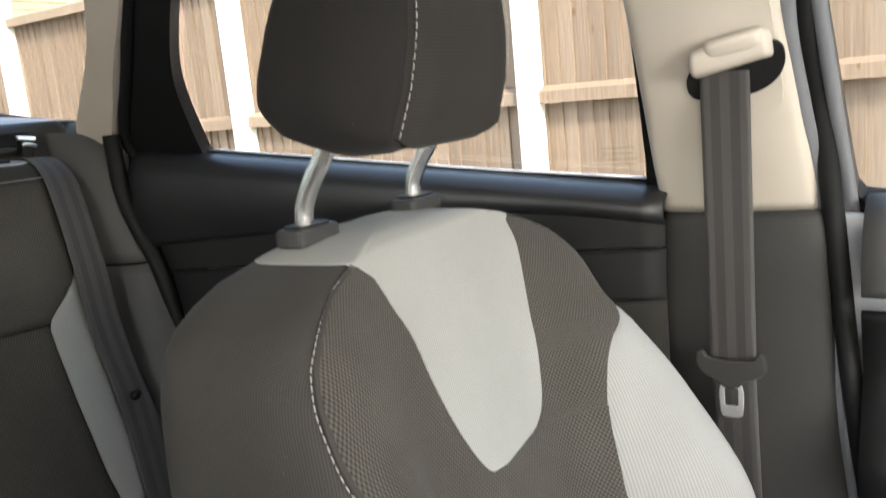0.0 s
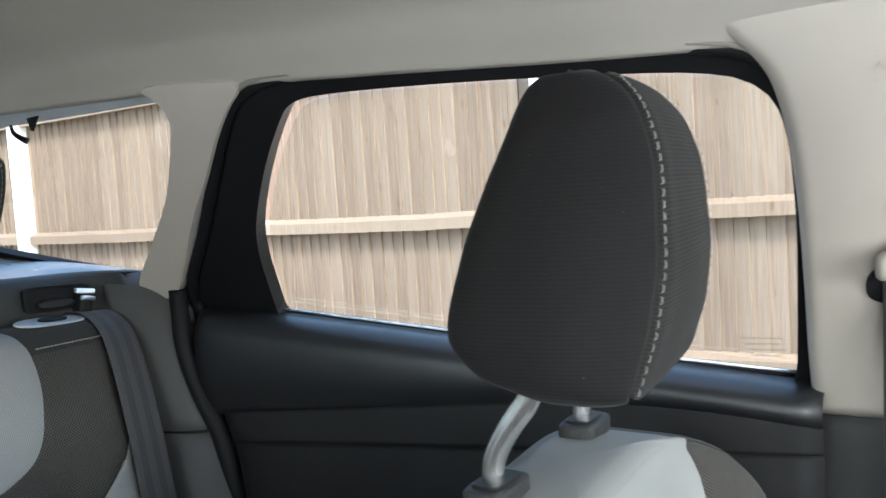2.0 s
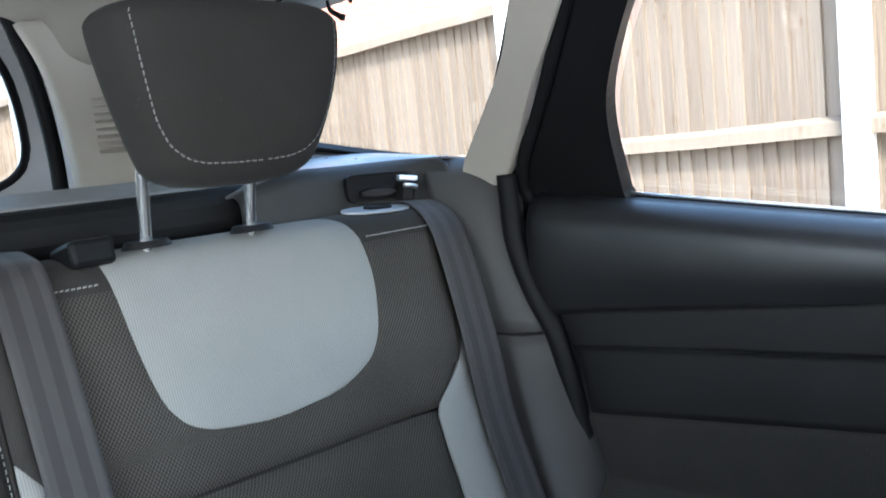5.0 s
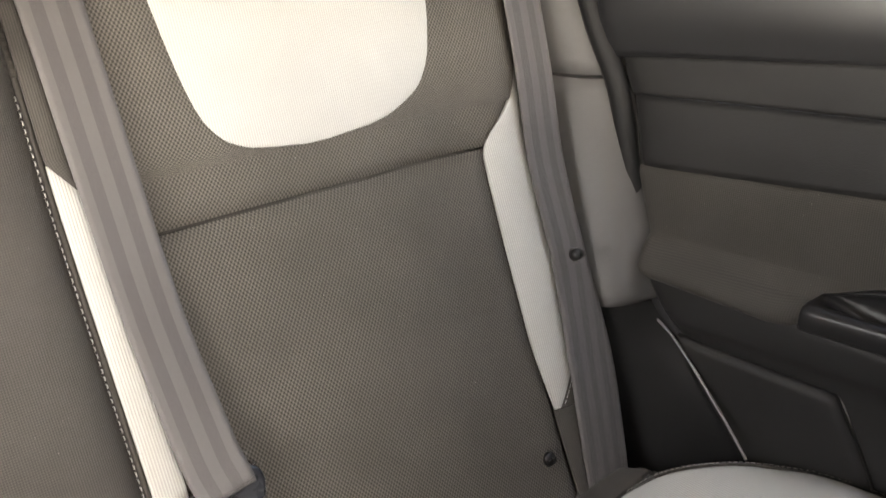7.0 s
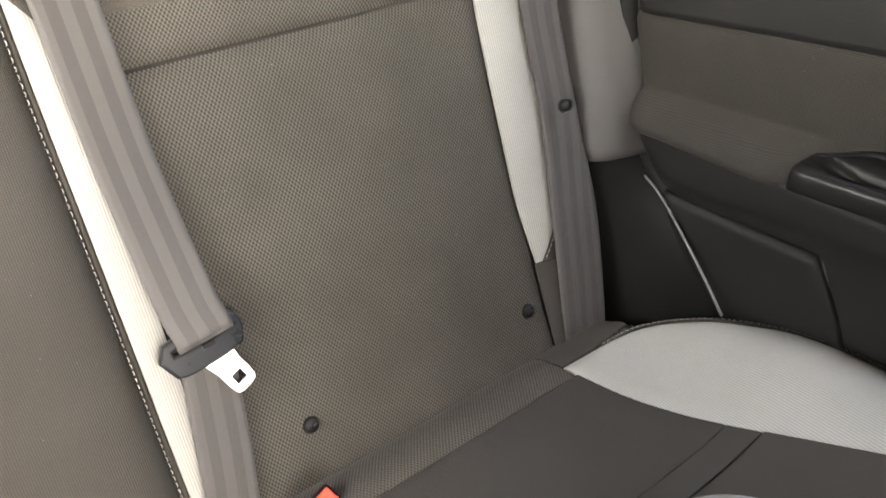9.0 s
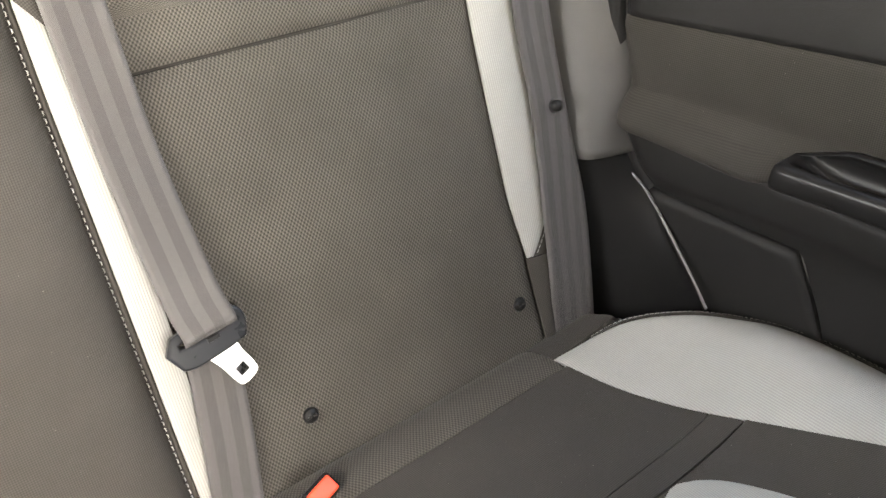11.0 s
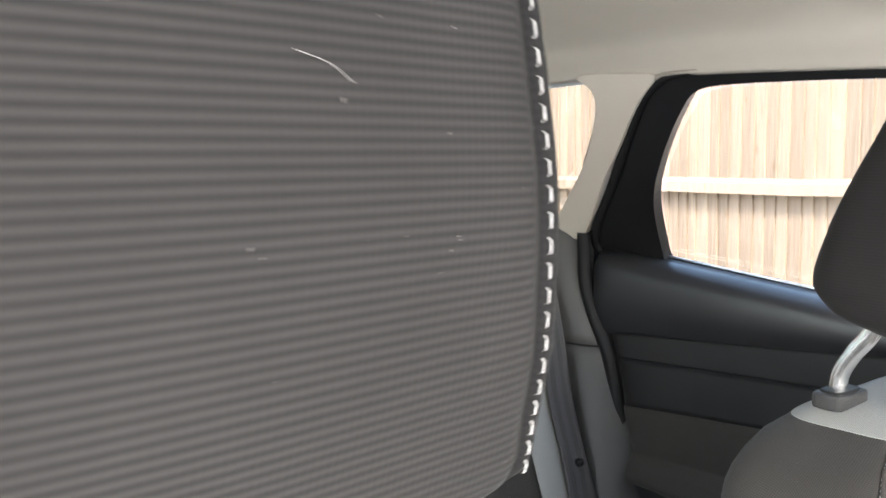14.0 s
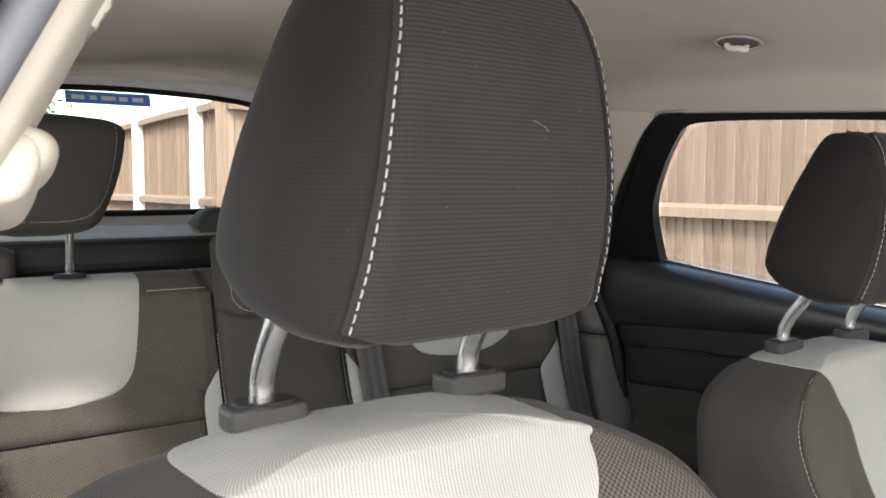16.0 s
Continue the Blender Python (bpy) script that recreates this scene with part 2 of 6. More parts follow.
# Unseen ground; its pale tone is chosen to throw light up into the cabin.
def ground_material():
    m, nt, b = material("pale_bounce_ground", (0.34, 0.32, 0.29), 0.9)
    ob = coords(nt)
    col = mix_colour(nt, noise_out(nt, ob, 30, 8), (0.29, 0.272, 0.245), (0.40, 0.38, 0.345))
    col = mix_colour(nt, math_node(nt, "MULTIPLY", noise_out(nt, ob, 0.9, 5), 0.5), col, (0.25, 0.235, 0.215))
    nt.links.new(col, b.inputs["Base Color"])
    bump(nt, b, noise_out(nt, ob, 220, 4), 0.6, 0.004)
    return m


BOUNCE_GROUND = ground_material()
LEAF = plastic("leaf_green", (0.07, 0.12, 0.035), 0.6, 0.3, 60, 0.4)
BARK = plastic("brown_bark", (0.12, 0.09, 0.06), 0.9, 0.9, 30, 0.3)
BODY = plastic("silver_body_paint", (0.42, 0.43, 0.45), 0.3, 0.03, 200)
ROOF_TILE = plastic("red_clay_tile", (0.42, 0.17, 0.11), 0.85, 0.6, 40, 0.25)
STICKER_BLUE = plastic("blue_print", (0.10, 0.24, 0.62), 0.5, 0.02, 200)
WHITE = plastic("white_print", (0.8, 0.8, 0.8), 0.5, 0.02, 200)

# ---- building blocks ----


def curve_of(*pairs):
    """A smooth function through (key, value) pairs, flat outside them."""
    pairs = sorted(pairs)
    ks, vs = [p[0] for p in pairs], [p[1] for p in pairs]
    n = len(ks)
    slope = []
    for i in range(n):
        if 0 < i < n - 1:
            a, c = (vs[i] - vs[i - 1]) / (ks[i] - ks[i - 1]), (vs[i + 1] - vs[i]) / (ks[i + 1] - ks[i])
            slope.append(0.0 if a * c <= 0 else 2 * a * c / (a + c))
        elif n > 1:
            j = 0 if i == 0 else n - 2
            slope.append((vs[j + 1] - vs[j]) / (ks[j + 1] - ks[j]))
        else:
            slope.append(0.0)

    def value(k):
        if k <= ks[0]:
            return vs[0]
        if k >= ks[-1]:
            return vs[-1]
        i = next(j for j in range(n - 1) if k <= ks[j + 1])
        h = ks[i + 1] - ks[i]
        s = (k - ks[i]) / h
        return (vs[i] * (1 + 2 * s) * (1 - s) ** 2 + slope[i] * h * s * (1 - s) ** 2
                + vs[i + 1] * s * s * (3 - 2 * s) + slope[i + 1] * h * s * s * (s - 1))

    return value


def mesh_of(name, verts, faces, mat, uvs=None, smooth=True):
    me = bpy.data.meshes.new(name)
    me.from_pydata([tuple(v) for v in verts], [], faces)
    me.materials.append(mat)
    if smooth:
        me.polygons.foreach_set("use_smooth", [True] * len(me.polygons))
    if uvs:
        layer = me.uv_layers.new(name="metres")
        for loop in me.loops:
            layer.data[loop.index].uv = uvs[loop.vertex_index]
    me.update()
    return me


def hang(name, me, parent=None, label=""):
    ob = new(name, me)
    if parent:
        ob.parent = parent
    if label:
        ob["label"] = label
    return ob


def part(name, bm, mat, parent=None, label="", smooth=False):
    me = bpy.data.meshes.new(name)
    bmesh.ops.recalc_face_normals(bm, faces=bm.faces)
    bm.to_mesh(me)
    bm.free()
    me.materials.append(mat)
    if smooth:
        me.polygons.foreach_set("use_smooth", [True] * len(me.polygons))
    return hang(name, me, parent, label)


def thing(name, at, label, category, group="", kind=""):
    ob = new(name)
    ob.empty_display_size = 0.05
    ob.matrix_world = Matrix.Translation(at)
    return tagged(ob, label, category, group, kind)


def settle(root):
    """Moves the parts' meshes so that they stand where they were drawn, under a thing that stands at its base."""
    at = root.matrix_world.translation.copy()
    for o in root.children:
        o.location = -at


def panel(name, surf, lo, hi, v0, v1, nu, nv, mat, parent, label="", dip=0.003, edge=0.006, lift=0.0, out=1, ends=(1, 1), thick=0.004):
    """A padded cover panel on a surface surf(u, v), between the lines lo(v) and hi(v): its edges sink into the seams."""
    grid, norm = [], []
    e = 1e-3
    for j in range(nv + 1):
        v = v0 + (v1 - v0) * j / nv
        a, c = lo(v), hi(v)
        row, nrow = [], []
        for i in range(nu + 1):
            u = a + (c - a) * i / nu
            p = surf(u, v)
            n = (surf(u + e, v) - surf(u - e, v)).cross(surf(u, v + e) - surf(u, v - e))
            n = n.normalized() * out if n.length > 1e-12 else Vector((0, -1, 0))
            row.append(p)
            nrow.append(n)
        grid.append(row)
        norm.append(nrow)
    along_u = []
    for row in grid:
        acc = [0.0]
        for i in range(nu):
            acc.append(acc[-1] + (row[i + 1] - row[i]).length)
        along_u.append(acc)
    along_v = [[0.0] * (nu + 1)]
    for j in range(nv):
        along_v.append([along_v[-1][i] + (grid[j + 1][i] - grid[j][i]).length for i in range(nu + 1)])
    mid = nu // 2
    straight = mat in (FABRIC_DARK, FABRIC_LIGHT) and name != "top_panel"
    level = mat in (FABRIC_HEAD, FABRIC_HEAD_SHADED)
    verts, uvs = [], []
    for side in (0, 1):
        for j in range(nv + 1):
            for i in range(nu + 1):
                d = [min(along_u[j][i], along_u[j][-1] - along_u[j][i])]
                if ends[0]:
                    d.append(along_v[j][i])
                if ends[1]:
                    d.append(along_v[-1][i] - along_v[j][i])
                sink = dip * math.exp(-min(d) / edge)
                verts.append(grid[j][i] + norm[j][i] * (lift - sink - side * thick))
                uvs.append((along_u[j][i] - along_u[j][mid], grid[j][i].z) if level else (grid[j][i].x, along_v[j][mid]) if straight else (along_u[j][i] - along_u[j][mid], along_v[j][i]))
    w, faces = nu + 1, []
    block = w * (nv + 1)
    for j in range(nv):
        for i in range(nu):
            q = (j * w + i, j * w + i + 1, (j + 1) * w + i + 1, (j + 1) * w + i)
            faces.append(q if out > 0 else q[::-1])
            faces.append(tuple(k + block for k in (q[::-1] if out > 0 else q)))
    rim = [i for i in range(w)] + [j * w + nu for j in range(1, nv + 1)] + [nv * w + i for i in range(nu - 1, -1, -1)] + [j * w for j in range(nv - 1, 0, -1)]
    own = len(verts)
    verts += [verts[k] for k in rim] + [verts[k + block] for k in rim]
    uvs += [uvs[k] for k in rim] * 2
    for k in range(len(rim)):
        m = (k + 1) % len(rim)
        q = (own + m, own + k, own + k + len(rim), own + m + len(rim))
        faces.append(q if out > 0 else q[::-1])
    return hang(name, mesh_of(name, verts, faces, mat, uvs), parent, label)


def shell(name, surf, u0, u1, v0, v1, nu, nv, mat, parent, label="", lift=-0.006, out=1):
    """A closed body of rings surf(u, v): round in u, capped at both ends of v."""
    verts, faces, e = [], [], 1e-3
    for j in range(nv + 1):
        v = v0 + (v1 - v0) * j / nv
        for i in range(nu):
            u = u0 + (u1 - u0) * i / nu
            p = surf(u, v)
            n = (surf(u + e, v) - surf(u - e, v)).cross(surf(u, v + e) - surf(u, v - e))
            n = n.normalized() * out if n.length > 1e-12 else Vector((0, 0, 0))
            verts.append(p + n * lift)
    for j in range(nv):
        for i in range(nu):
            k = (i + 1) % nu
            q = (j * nu + i, j * nu + k, (j + 1) * nu + k, (j + 1) * nu + i)
            faces.append(q if out > 0 else q[::-1])
    low, top = tuple(range(nu)), tuple(range(nv * nu, nv * nu + nu))
    faces += [low[::-1] if out > 0 else low, top if out > 0 else top[::-1]]
    return hang(name, mesh_of(name, verts, faces, mat), parent, label)


def stitches(name, surf, line, v0, v1, parent, count, size=0.0055, width=0.0011, lift=0.0004, out=1, shift=0.0):
    """A row of thread stitches that follows line(v) over the surface."""
    bm = bmesh.new()
    e = 1e-3
    pts = []
    for j in range(count * 4 + 1):
        v = v0 + (v1 - v0) * j / (count * 4)
        u = line(v)
        n = (surf(u + e, v) - surf(u - e, v)).cross(surf(u, v + e) - surf(u, v - e)).normalized() * out
        pts.append((surf(u, v), n))
    total, marks = 0.0, []
    acc = [0.0]
    for (p, _), (q, _) in zip(pts, pts[1:]):
        acc.append(acc[-1] + (q - p).length)
    step = size * 1.45
    for k in range(int(acc[-1] / step)):
        s = (k + 0.5) * step
        i = next(j for j in range(len(acc) - 1) if acc[j + 1] >= s)
        f = (s - acc[i]) / max(acc[i + 1] - acc[i], 1e-9)
        p, n = pts[i][0].lerp(pts[i + 1][0], f), pts[i][1]
        d = (pts[i + 1][0] - pts[i][0]).normalized()
        across = n.cross(d).normalized()
        p = p + across * shift
        ring = []
        for s1, s2, hgt in ((-1, -0.5, 0), (-0.7, 0, 1), (0.7, 0, 1), (1, 0.5, 0)):
            c = p + d * (s1 * size / 2) + n * (lift + hgt * width * 0.7)
            ring.append([bm.verts.new(c + across * width / 2), bm.verts.new(c + n * width * 0.3 * hgt), bm.verts.new(c - across * width / 2)])
        for a, c in zip(ring, ring[1:]):
            for i2 in range(2):
                bm.faces.new((a[i2], a[i2 + 1], c[i2 + 1], c[i2]))
            bm.faces.new((a[2], a[0], c[0], c[2]))
        bm.faces.new(ring[0])
        bm.faces.new(ring[-1][::-1])
    return part(name, bm, THREAD, parent, "pale contrast stitching")


def spline(points, n):
    """Points along a smooth line through the given ones."""
    pts = [Vector(p) for p in points]
    pts = [pts[0] * 2 - pts[1], *pts, pts[-1] * 2 - pts[-2]]
    out = []
    for i in range(1, len(pts) - 2):
        for k in range(n):
            t = k / n
            a, b, c, d = pts[i - 1 : i + 3]
            out.append(0.5 * (2 * b + (c - a) * t + (2 * a - 5 * b + 4 * c - d) * t * t + (3 * b - a - 3 * c + d) * t ** 3))
    out.append(pts[-2])
    return out


def tube(name, points, radius, mat, parent=None, label="", n=6, sides=14, smooth=True, flat=1.0):
    """A round bar along a smooth line."""
    line = spline(points, n) if n > 1 else [Vector(p) for p in points]
    verts, faces = [], []
    up = Vector((0.3, 0.2, 1))
    for i, p in enumerate(line):
        d = (line[min(i + 1, len(line) - 1)] - line[max(i - 1, 0)]).normalized()
        if abs(d.dot(up.normalized())) > 0.98:
            up = Vector((1, 0.1, 0))
        a = d.cross(up).normalized()
        b = a.cross(d).normalized()
        r = radius(i / (len(line) - 1)) if callable(radius) else radius
        for k in range(sides):
            w = 2 * math.pi * k / sides
            verts.append(p + a * (math.cos(w) * r) + b * (math.sin(w) * r * flat))
    for i in range(len(line) - 1):
        for k in range(sides):
            m = (k + 1) % sides
            faces.append((i * sides + k, (i + 1) * sides + k, (i + 1) * sides + m, i * sides + m))
    faces += [tuple(range(sides)), tuple(range((len(line) - 1) * sides, len(line) * sides))[::-1]]
    bm = bmesh.new()
    vs = [bm.verts.new(v) for v in verts]
    for f in faces:
        bm.faces.new([vs[i] for i in f])
    return part(name, bm, mat, parent, label, smooth)


def block(name, size, mat, parent=None, label="", at=None, round_by=0.003, segments=2, smooth=False):
    """A box with rounded edges, at the pose or place given."""
    bm = bmesh.new()
    bmesh.ops.create_cube(bm, size=1)
    bmesh.ops.scale(bm, vec=size, verts=bm.verts)
    if round_by:
        bmesh.ops.bevel(bm, geom=bm.edges[:], offset=round_by, segments=segments, profile=0.5, affect="EDGES")
    m = at if isinstance(at, Matrix) else Matrix.Translation(at or (0, 0, 0))
    bmesh.ops.transform(bm, matrix=m, verts=bm.verts)
    return part(name, bm, mat, parent, label, smooth)


def plate(name, outline, thick, mat, parent=None, label="", at=None, round_by=0.0, holes=(), segments=2):
    """A flat plate with the outline given in its own x and y, thick in z."""
    bm = bmesh.new()
    if holes:
        ring_between(bm, outline, holes[0], 48)
    else:
        bm.faces.new([bm.verts.new((x, y, 0)) for x, y in outline])
    got = bmesh.ops.extrude_face_region(bm, geom=bm.faces[:])
    bmesh.ops.translate(bm, vec=(0, 0, thick), verts=[g for g in got["geom"] if isinstance(g, bmesh.types.BMVert)])
    if round_by:
        sharp = [e for e in bm.edges if e.is_manifold and e.calc_face_angle(0) > 0.7 and abs(e.verts[0].co.z - e.verts[1].co.z) < 1e-6]
        bmesh.ops.bevel(bm, geom=sharp, offset=round_by, segments=segments, profile=0.5, affect="EDGES")
    m = at if isinstance(at, Matrix) else Matrix.Translation(at or (0, 0, 0))
    bmesh.ops.transform(bm, matrix=m, verts=bm.verts)
    return part(name, bm, mat, parent, label)


def smooth_loop(corners, n=6):
    """A closed outline with rounded turns through the given corners (Chaikin's cutting)."""
    pts = [Vector(c) for c in corners]
    for _ in range(n):
        pts = [q for a, b in zip(pts, pts[1:] + pts[:1]) for q in (a.lerp(b, 0.25), a.lerp(b, 0.75))]
    return [tuple(p) for p in pts]


def ring_between(bm, outer, inner, count=120):
    """Faces between two loops of (x, y) round a common middle."""
    cx = sum(p[0] for p in inner) / len(inner)
    cy = sum(p[1] for p in inner) / len(inner)

    def resample(loop):
        out = []
        for k in range(count):
            w = 2 * math.pi * (k + 0.5) / count
            d = (math.cos(w), math.sin(w))
            best = None
            for (x0, y0), (x1, y1) in zip(loop, loop[1:] + loop[:1]):
                ex, ey = x1 - x0, y1 - y0
                den = d[0] * ey - d[1] * ex
                if abs(den) < 1e-12:
                    continue
                s = ((x0 - cx) * ey - (y0 - cy) * ex) / den
                t = ((x0 - cx) * d[1] - (y0 - cy) * d[0]) / den
                if s > 0 and -1e-9 <= t <= 1 + 1e-9 and (best is None or s < best):
                    best = s
            out.append((cx + d[0] * best, cy + d[1] * best))
        return out

    a = [bm.verts.new((x, y, 0)) for x, y in resample(list(outer))]
    b = [bm.verts.new((x, y, 0)) for x, y in resample(list(inner))]
    for i in range(count):
        j = (i + 1) % count
        bm.faces.new((a[i], a[j], b[j], b[i]))


def ribbon(name, rows, mat, parent=None, label="", thick=0.0013, n=6, cuts=8, bow=0.0):
    """A strap: rows of (left edge, right edge) joined by a smooth band of that thickness."""
    left, right = spline([r[0] for r in rows], n), spline([r[1] for r in rows], n)
    verts, uvs, faces, run = [], [], [], 0.0
    for j, (a, b) in enumerate(zip(left, right)):
        if j:
            run += ((a + b) / 2 - (left[j - 1] + right[j - 1]) / 2).length
        k = min(j + 1, len(left) - 1), max(j - 1, 0)
        d = (left[k[0]] + right[k[0]]) - (left[k[1]] + right[k[1]])
        nrm = (b - a).cross(d).normalized()
        for side in (0, 1):
            for i in range(cuts + 1):
                f = i / cuts
                verts.append(a.lerp(b, f) + nrm * (thick * (0.5 - side) + bow * 4 * f * (1 - f)))
                uvs.append((f * (b - a).length, run))
    w = 2 * (cuts + 1)
    for j in range(len(left) - 1):
        for side in (0, 1):
            o = side * (cuts + 1)
            for i in range(cuts):
                q = (j * w + o + i, j * w + o + i + 1, (j + 1) * w + o + i + 1, (j + 1) * w + o + i)
                faces.append(q if side == 0 else q[::-1])
        for i, flip in ((0, 0), (cuts, 1)):
            q = (j * w + i, (j + 1) * w + i, (j + 1) * w + cuts + 1 + i, j * w + cuts + 1 + i)
            faces.append(q[::-1] if flip else q)
    return hang(name, mesh_of(name, verts, faces, mat, uvs), parent, label)


def sheet(name, rows, mat, parent=None, label="", thick=0.004, n=5, out=1, smooth=True, m=None):
    """A curved board through a net of points (rows of equal length), thickened behind."""
    fine = [spline(r, m or n) for r in rows]
    cols = [spline([r[i] for r in fine], n) for i in range(len(fine[0]))]
    h, w = len(cols[0]), len(cols)
    grid = [[cols[i][j] for i in range(w)] for j in range(h)]
    verts, uvs = [], []
    for side in (0, 1):
        for j in range(h):
            for i in range(w):
                du = grid[j][min(i + 1, w - 1)] - grid[j][max(i - 1, 0)]
                dv = grid[min(j + 1, h - 1)][i] - grid[max(j - 1, 0)][i]
                nrm = du.cross(dv)
                nrm = nrm.normalized() * out if nrm.length > 1e-12 else Vector((0, 0, 1))
                p = grid[j][i] - nrm * (side * thick)
                verts.append(p)
                uvs.append((p.y, p.z))
    faces, blk = [], w * h
    for j in range(h - 1):
        for i in range(w - 1):
            q = (j * w + i, j * w + i + 1, (j + 1) * w + i + 1, (j + 1) * w + i)
            faces += [q if out > 0 else q[::-1], tuple(k + blk for k in (q[::-1] if out > 0 else q))]
    rim = [i for i in range(w)] + [j * w + w - 1 for j in range(1, h)] + [(h - 1) * w + i for i in range(w - 2, -1, -1)] + [j * w for j in range(h - 2, 0, -1)]
    for a, c in zip(rim, rim[1:] + rim[:1]):
        q = (c, a, a + blk, c + blk)
        faces.append(q if out > 0 else q[::-1])
    return hang(name, mesh_of(name, verts, faces, mat, uvs, smooth), parent, label)

# ---- the car's side lines ----


def sill_x(y):
    return 0.784 - 0.16 * y


def sill_z(y):
    return 1.101 + 0.119 * y


def side_x(y, z, off=0.0):
    """The leaning plane of the side windows; off metres further in."""
    return 0.784 - 0.096 * y - 0.54 * (z - 1.101) - off


def door_x(y):
    return 0.7327 - 0.16 * y


def mirror_at(ob, x0=-0.02):
    at = ob.matrix_world.translation
    return Matrix.Translation((2 * x0 - at.x, at.y, at.z)) @ Matrix.Diagonal((-1, 1, 1, 1))


# ---- ground, fences and trees ----


def ground():
    bm = bmesh.new()
    n, size = 24, 400
    bmesh.ops.create_grid(bm, x_segments=n, y_segments=n, size=size)
    tagged(part("ground", bm, BOUNCE_GROUND), "unseen ground round the parked car, kept pale to bounce light", "ground", kind="structure")


ground()


def board_mesh(width, height, seed):
    """One feather-edged board, thicker along one side, with a slightly uneven top."""
    rnd = random.Random(seed)
    bm = bmesh.new()
    tilt = rnd.uniform(-0.012, 0.012)
    bow = rnd.uniform(-0.004, 0.004)
    ring = [(-width / 2, -0.004), (width / 2, -0.024), (width / 2, 0.0), (-width / 2, 0.0)]
    rows = []
    for k in range(4):
        z = height * k / 3
        top = tilt if k == 3 else 0
        rows.append([bm.verts.new((x + bow * math.sin(k * 1.1), y, z + top * (x / width))) for x, y in ring])
    for a, c in zip(rows, rows[1:]):
        for i in range(4):
            bm.faces.new((a[i], a[(i + 1) % 4], c[(i + 1) % 4], c[i]))
    bm.faces.new(rows[0][::-1])
    bm.faces.new(rows[-1])
    bmesh.ops.recalc_face_normals(bm, faces=bm.faces)
    me = bpy.data.meshes.new("board")
    bm.to_mesh(me)
    bm.free()
    me.materials.append(WOOD)
    return me


BOARDS = [board_mesh(w, 2.02, i) for i, w in enumerate((0.098, 0.090, 0.104, 0.094, 0.101, 0.087))]


def fence_run(label, start, end, posts, top=2.16):
    """A close-boarded fence whose rails and posts face the car: start and end on the ground, posts at metres along it."""
    a, b = Vector((*start, 0)), Vector((*end, 0))
    d = (b - a).normalized()
    length = (b - a).length
    yaw = math.degrees(math.atan2(d.y, d.x))
    root = thing("fence", a, label, "fence")
    base = Matrix.Translation(a) @ Matrix.Rotation(radians(yaw), 4, "Z")
    root.matrix_world = base
    rnd = random.Random(int(length * 100))
    s, k = 0.0, 0
    while s < length:
        me = BOARDS[rnd.randrange(len(BOARDS))]
        w = me.vertices[1].co.x - me.vertices[0].co.x
        o = hang("board", me, root)
        o.matrix_basis = pose(s + w / 2, -0.002 + rnd.uniform(-0.003, 0.003), 0.12 + rnd.uniform(-0.012, 0.012), 0, rnd.uniform(-0.10, 0.10), 180 + rnd.uniform(-1.2, 1.2))
        s += w - 0.016
        k += 1
    for z in (1.165, 2.105, 0.42):
        ends = [0.0, *posts, length]
        for p, q in zip(ends, ends[1:]):
            bm = bmesh.new()
            lo, hi = p + 0.055, q - 0.055
            if hi - lo < 0.1:
                continue
            n, sag = 8, rnd.uniform(-0.012, 0.012)
            rows = []
            for i in range(n + 1):
                x = lo + (hi - lo) * i / n
                dz = sag * math.sin(math.pi * i / n) + rnd.uniform(-0.002, 0.002)
                rows.append([bm.verts.new((x, y, z + zz + dz)) for y, zz in ((0.012, -0.035), (0.085, -0.042), (0.085, 0.022), (0.012, 0.05))])
            for r1, r2 in zip(rows, rows[1:]):
                for i in range(4):
                    bm.faces.new((r1[i], r1[(i + 1) % 4], r2[(i + 1) % 4], r2[i]))
            bm.faces.new(rows[0])
            bm.faces.new(rows[-1][::-1])
            part("rail", bm, WOOD, root)
    for p in posts:
        block("post", (0.11, 0.12, 2.3), CONCRETE, root, "pale concrete post", (p, 0.07, 1.14), 0.012)
    return root


# The run beside the car, then a set-back and a run further behind it.
side_fence = fence_run("weathered close-boarded timber fence with concrete posts", (3.86, -7.0), (3.86, 7.3), (1.75, 4.0, 6.25, 8.505, 10.60, 13.11))
fence_run("weathered timber fence closing off the set-back", (3.86, 7.3), (2.1, 7.3), (0.9,))
fence_run("weathered timber fence behind the parking place", (2.1, 7.3), (2.1, 17.0), (0.55, 2.95, 5.3, 7.6))
fence_run("weathered timber fence at the end of the parking place", (2.1, 17.0), (-9.0, 17.0), (1.2, 3.5, 5.8, 8.1, 10.3))


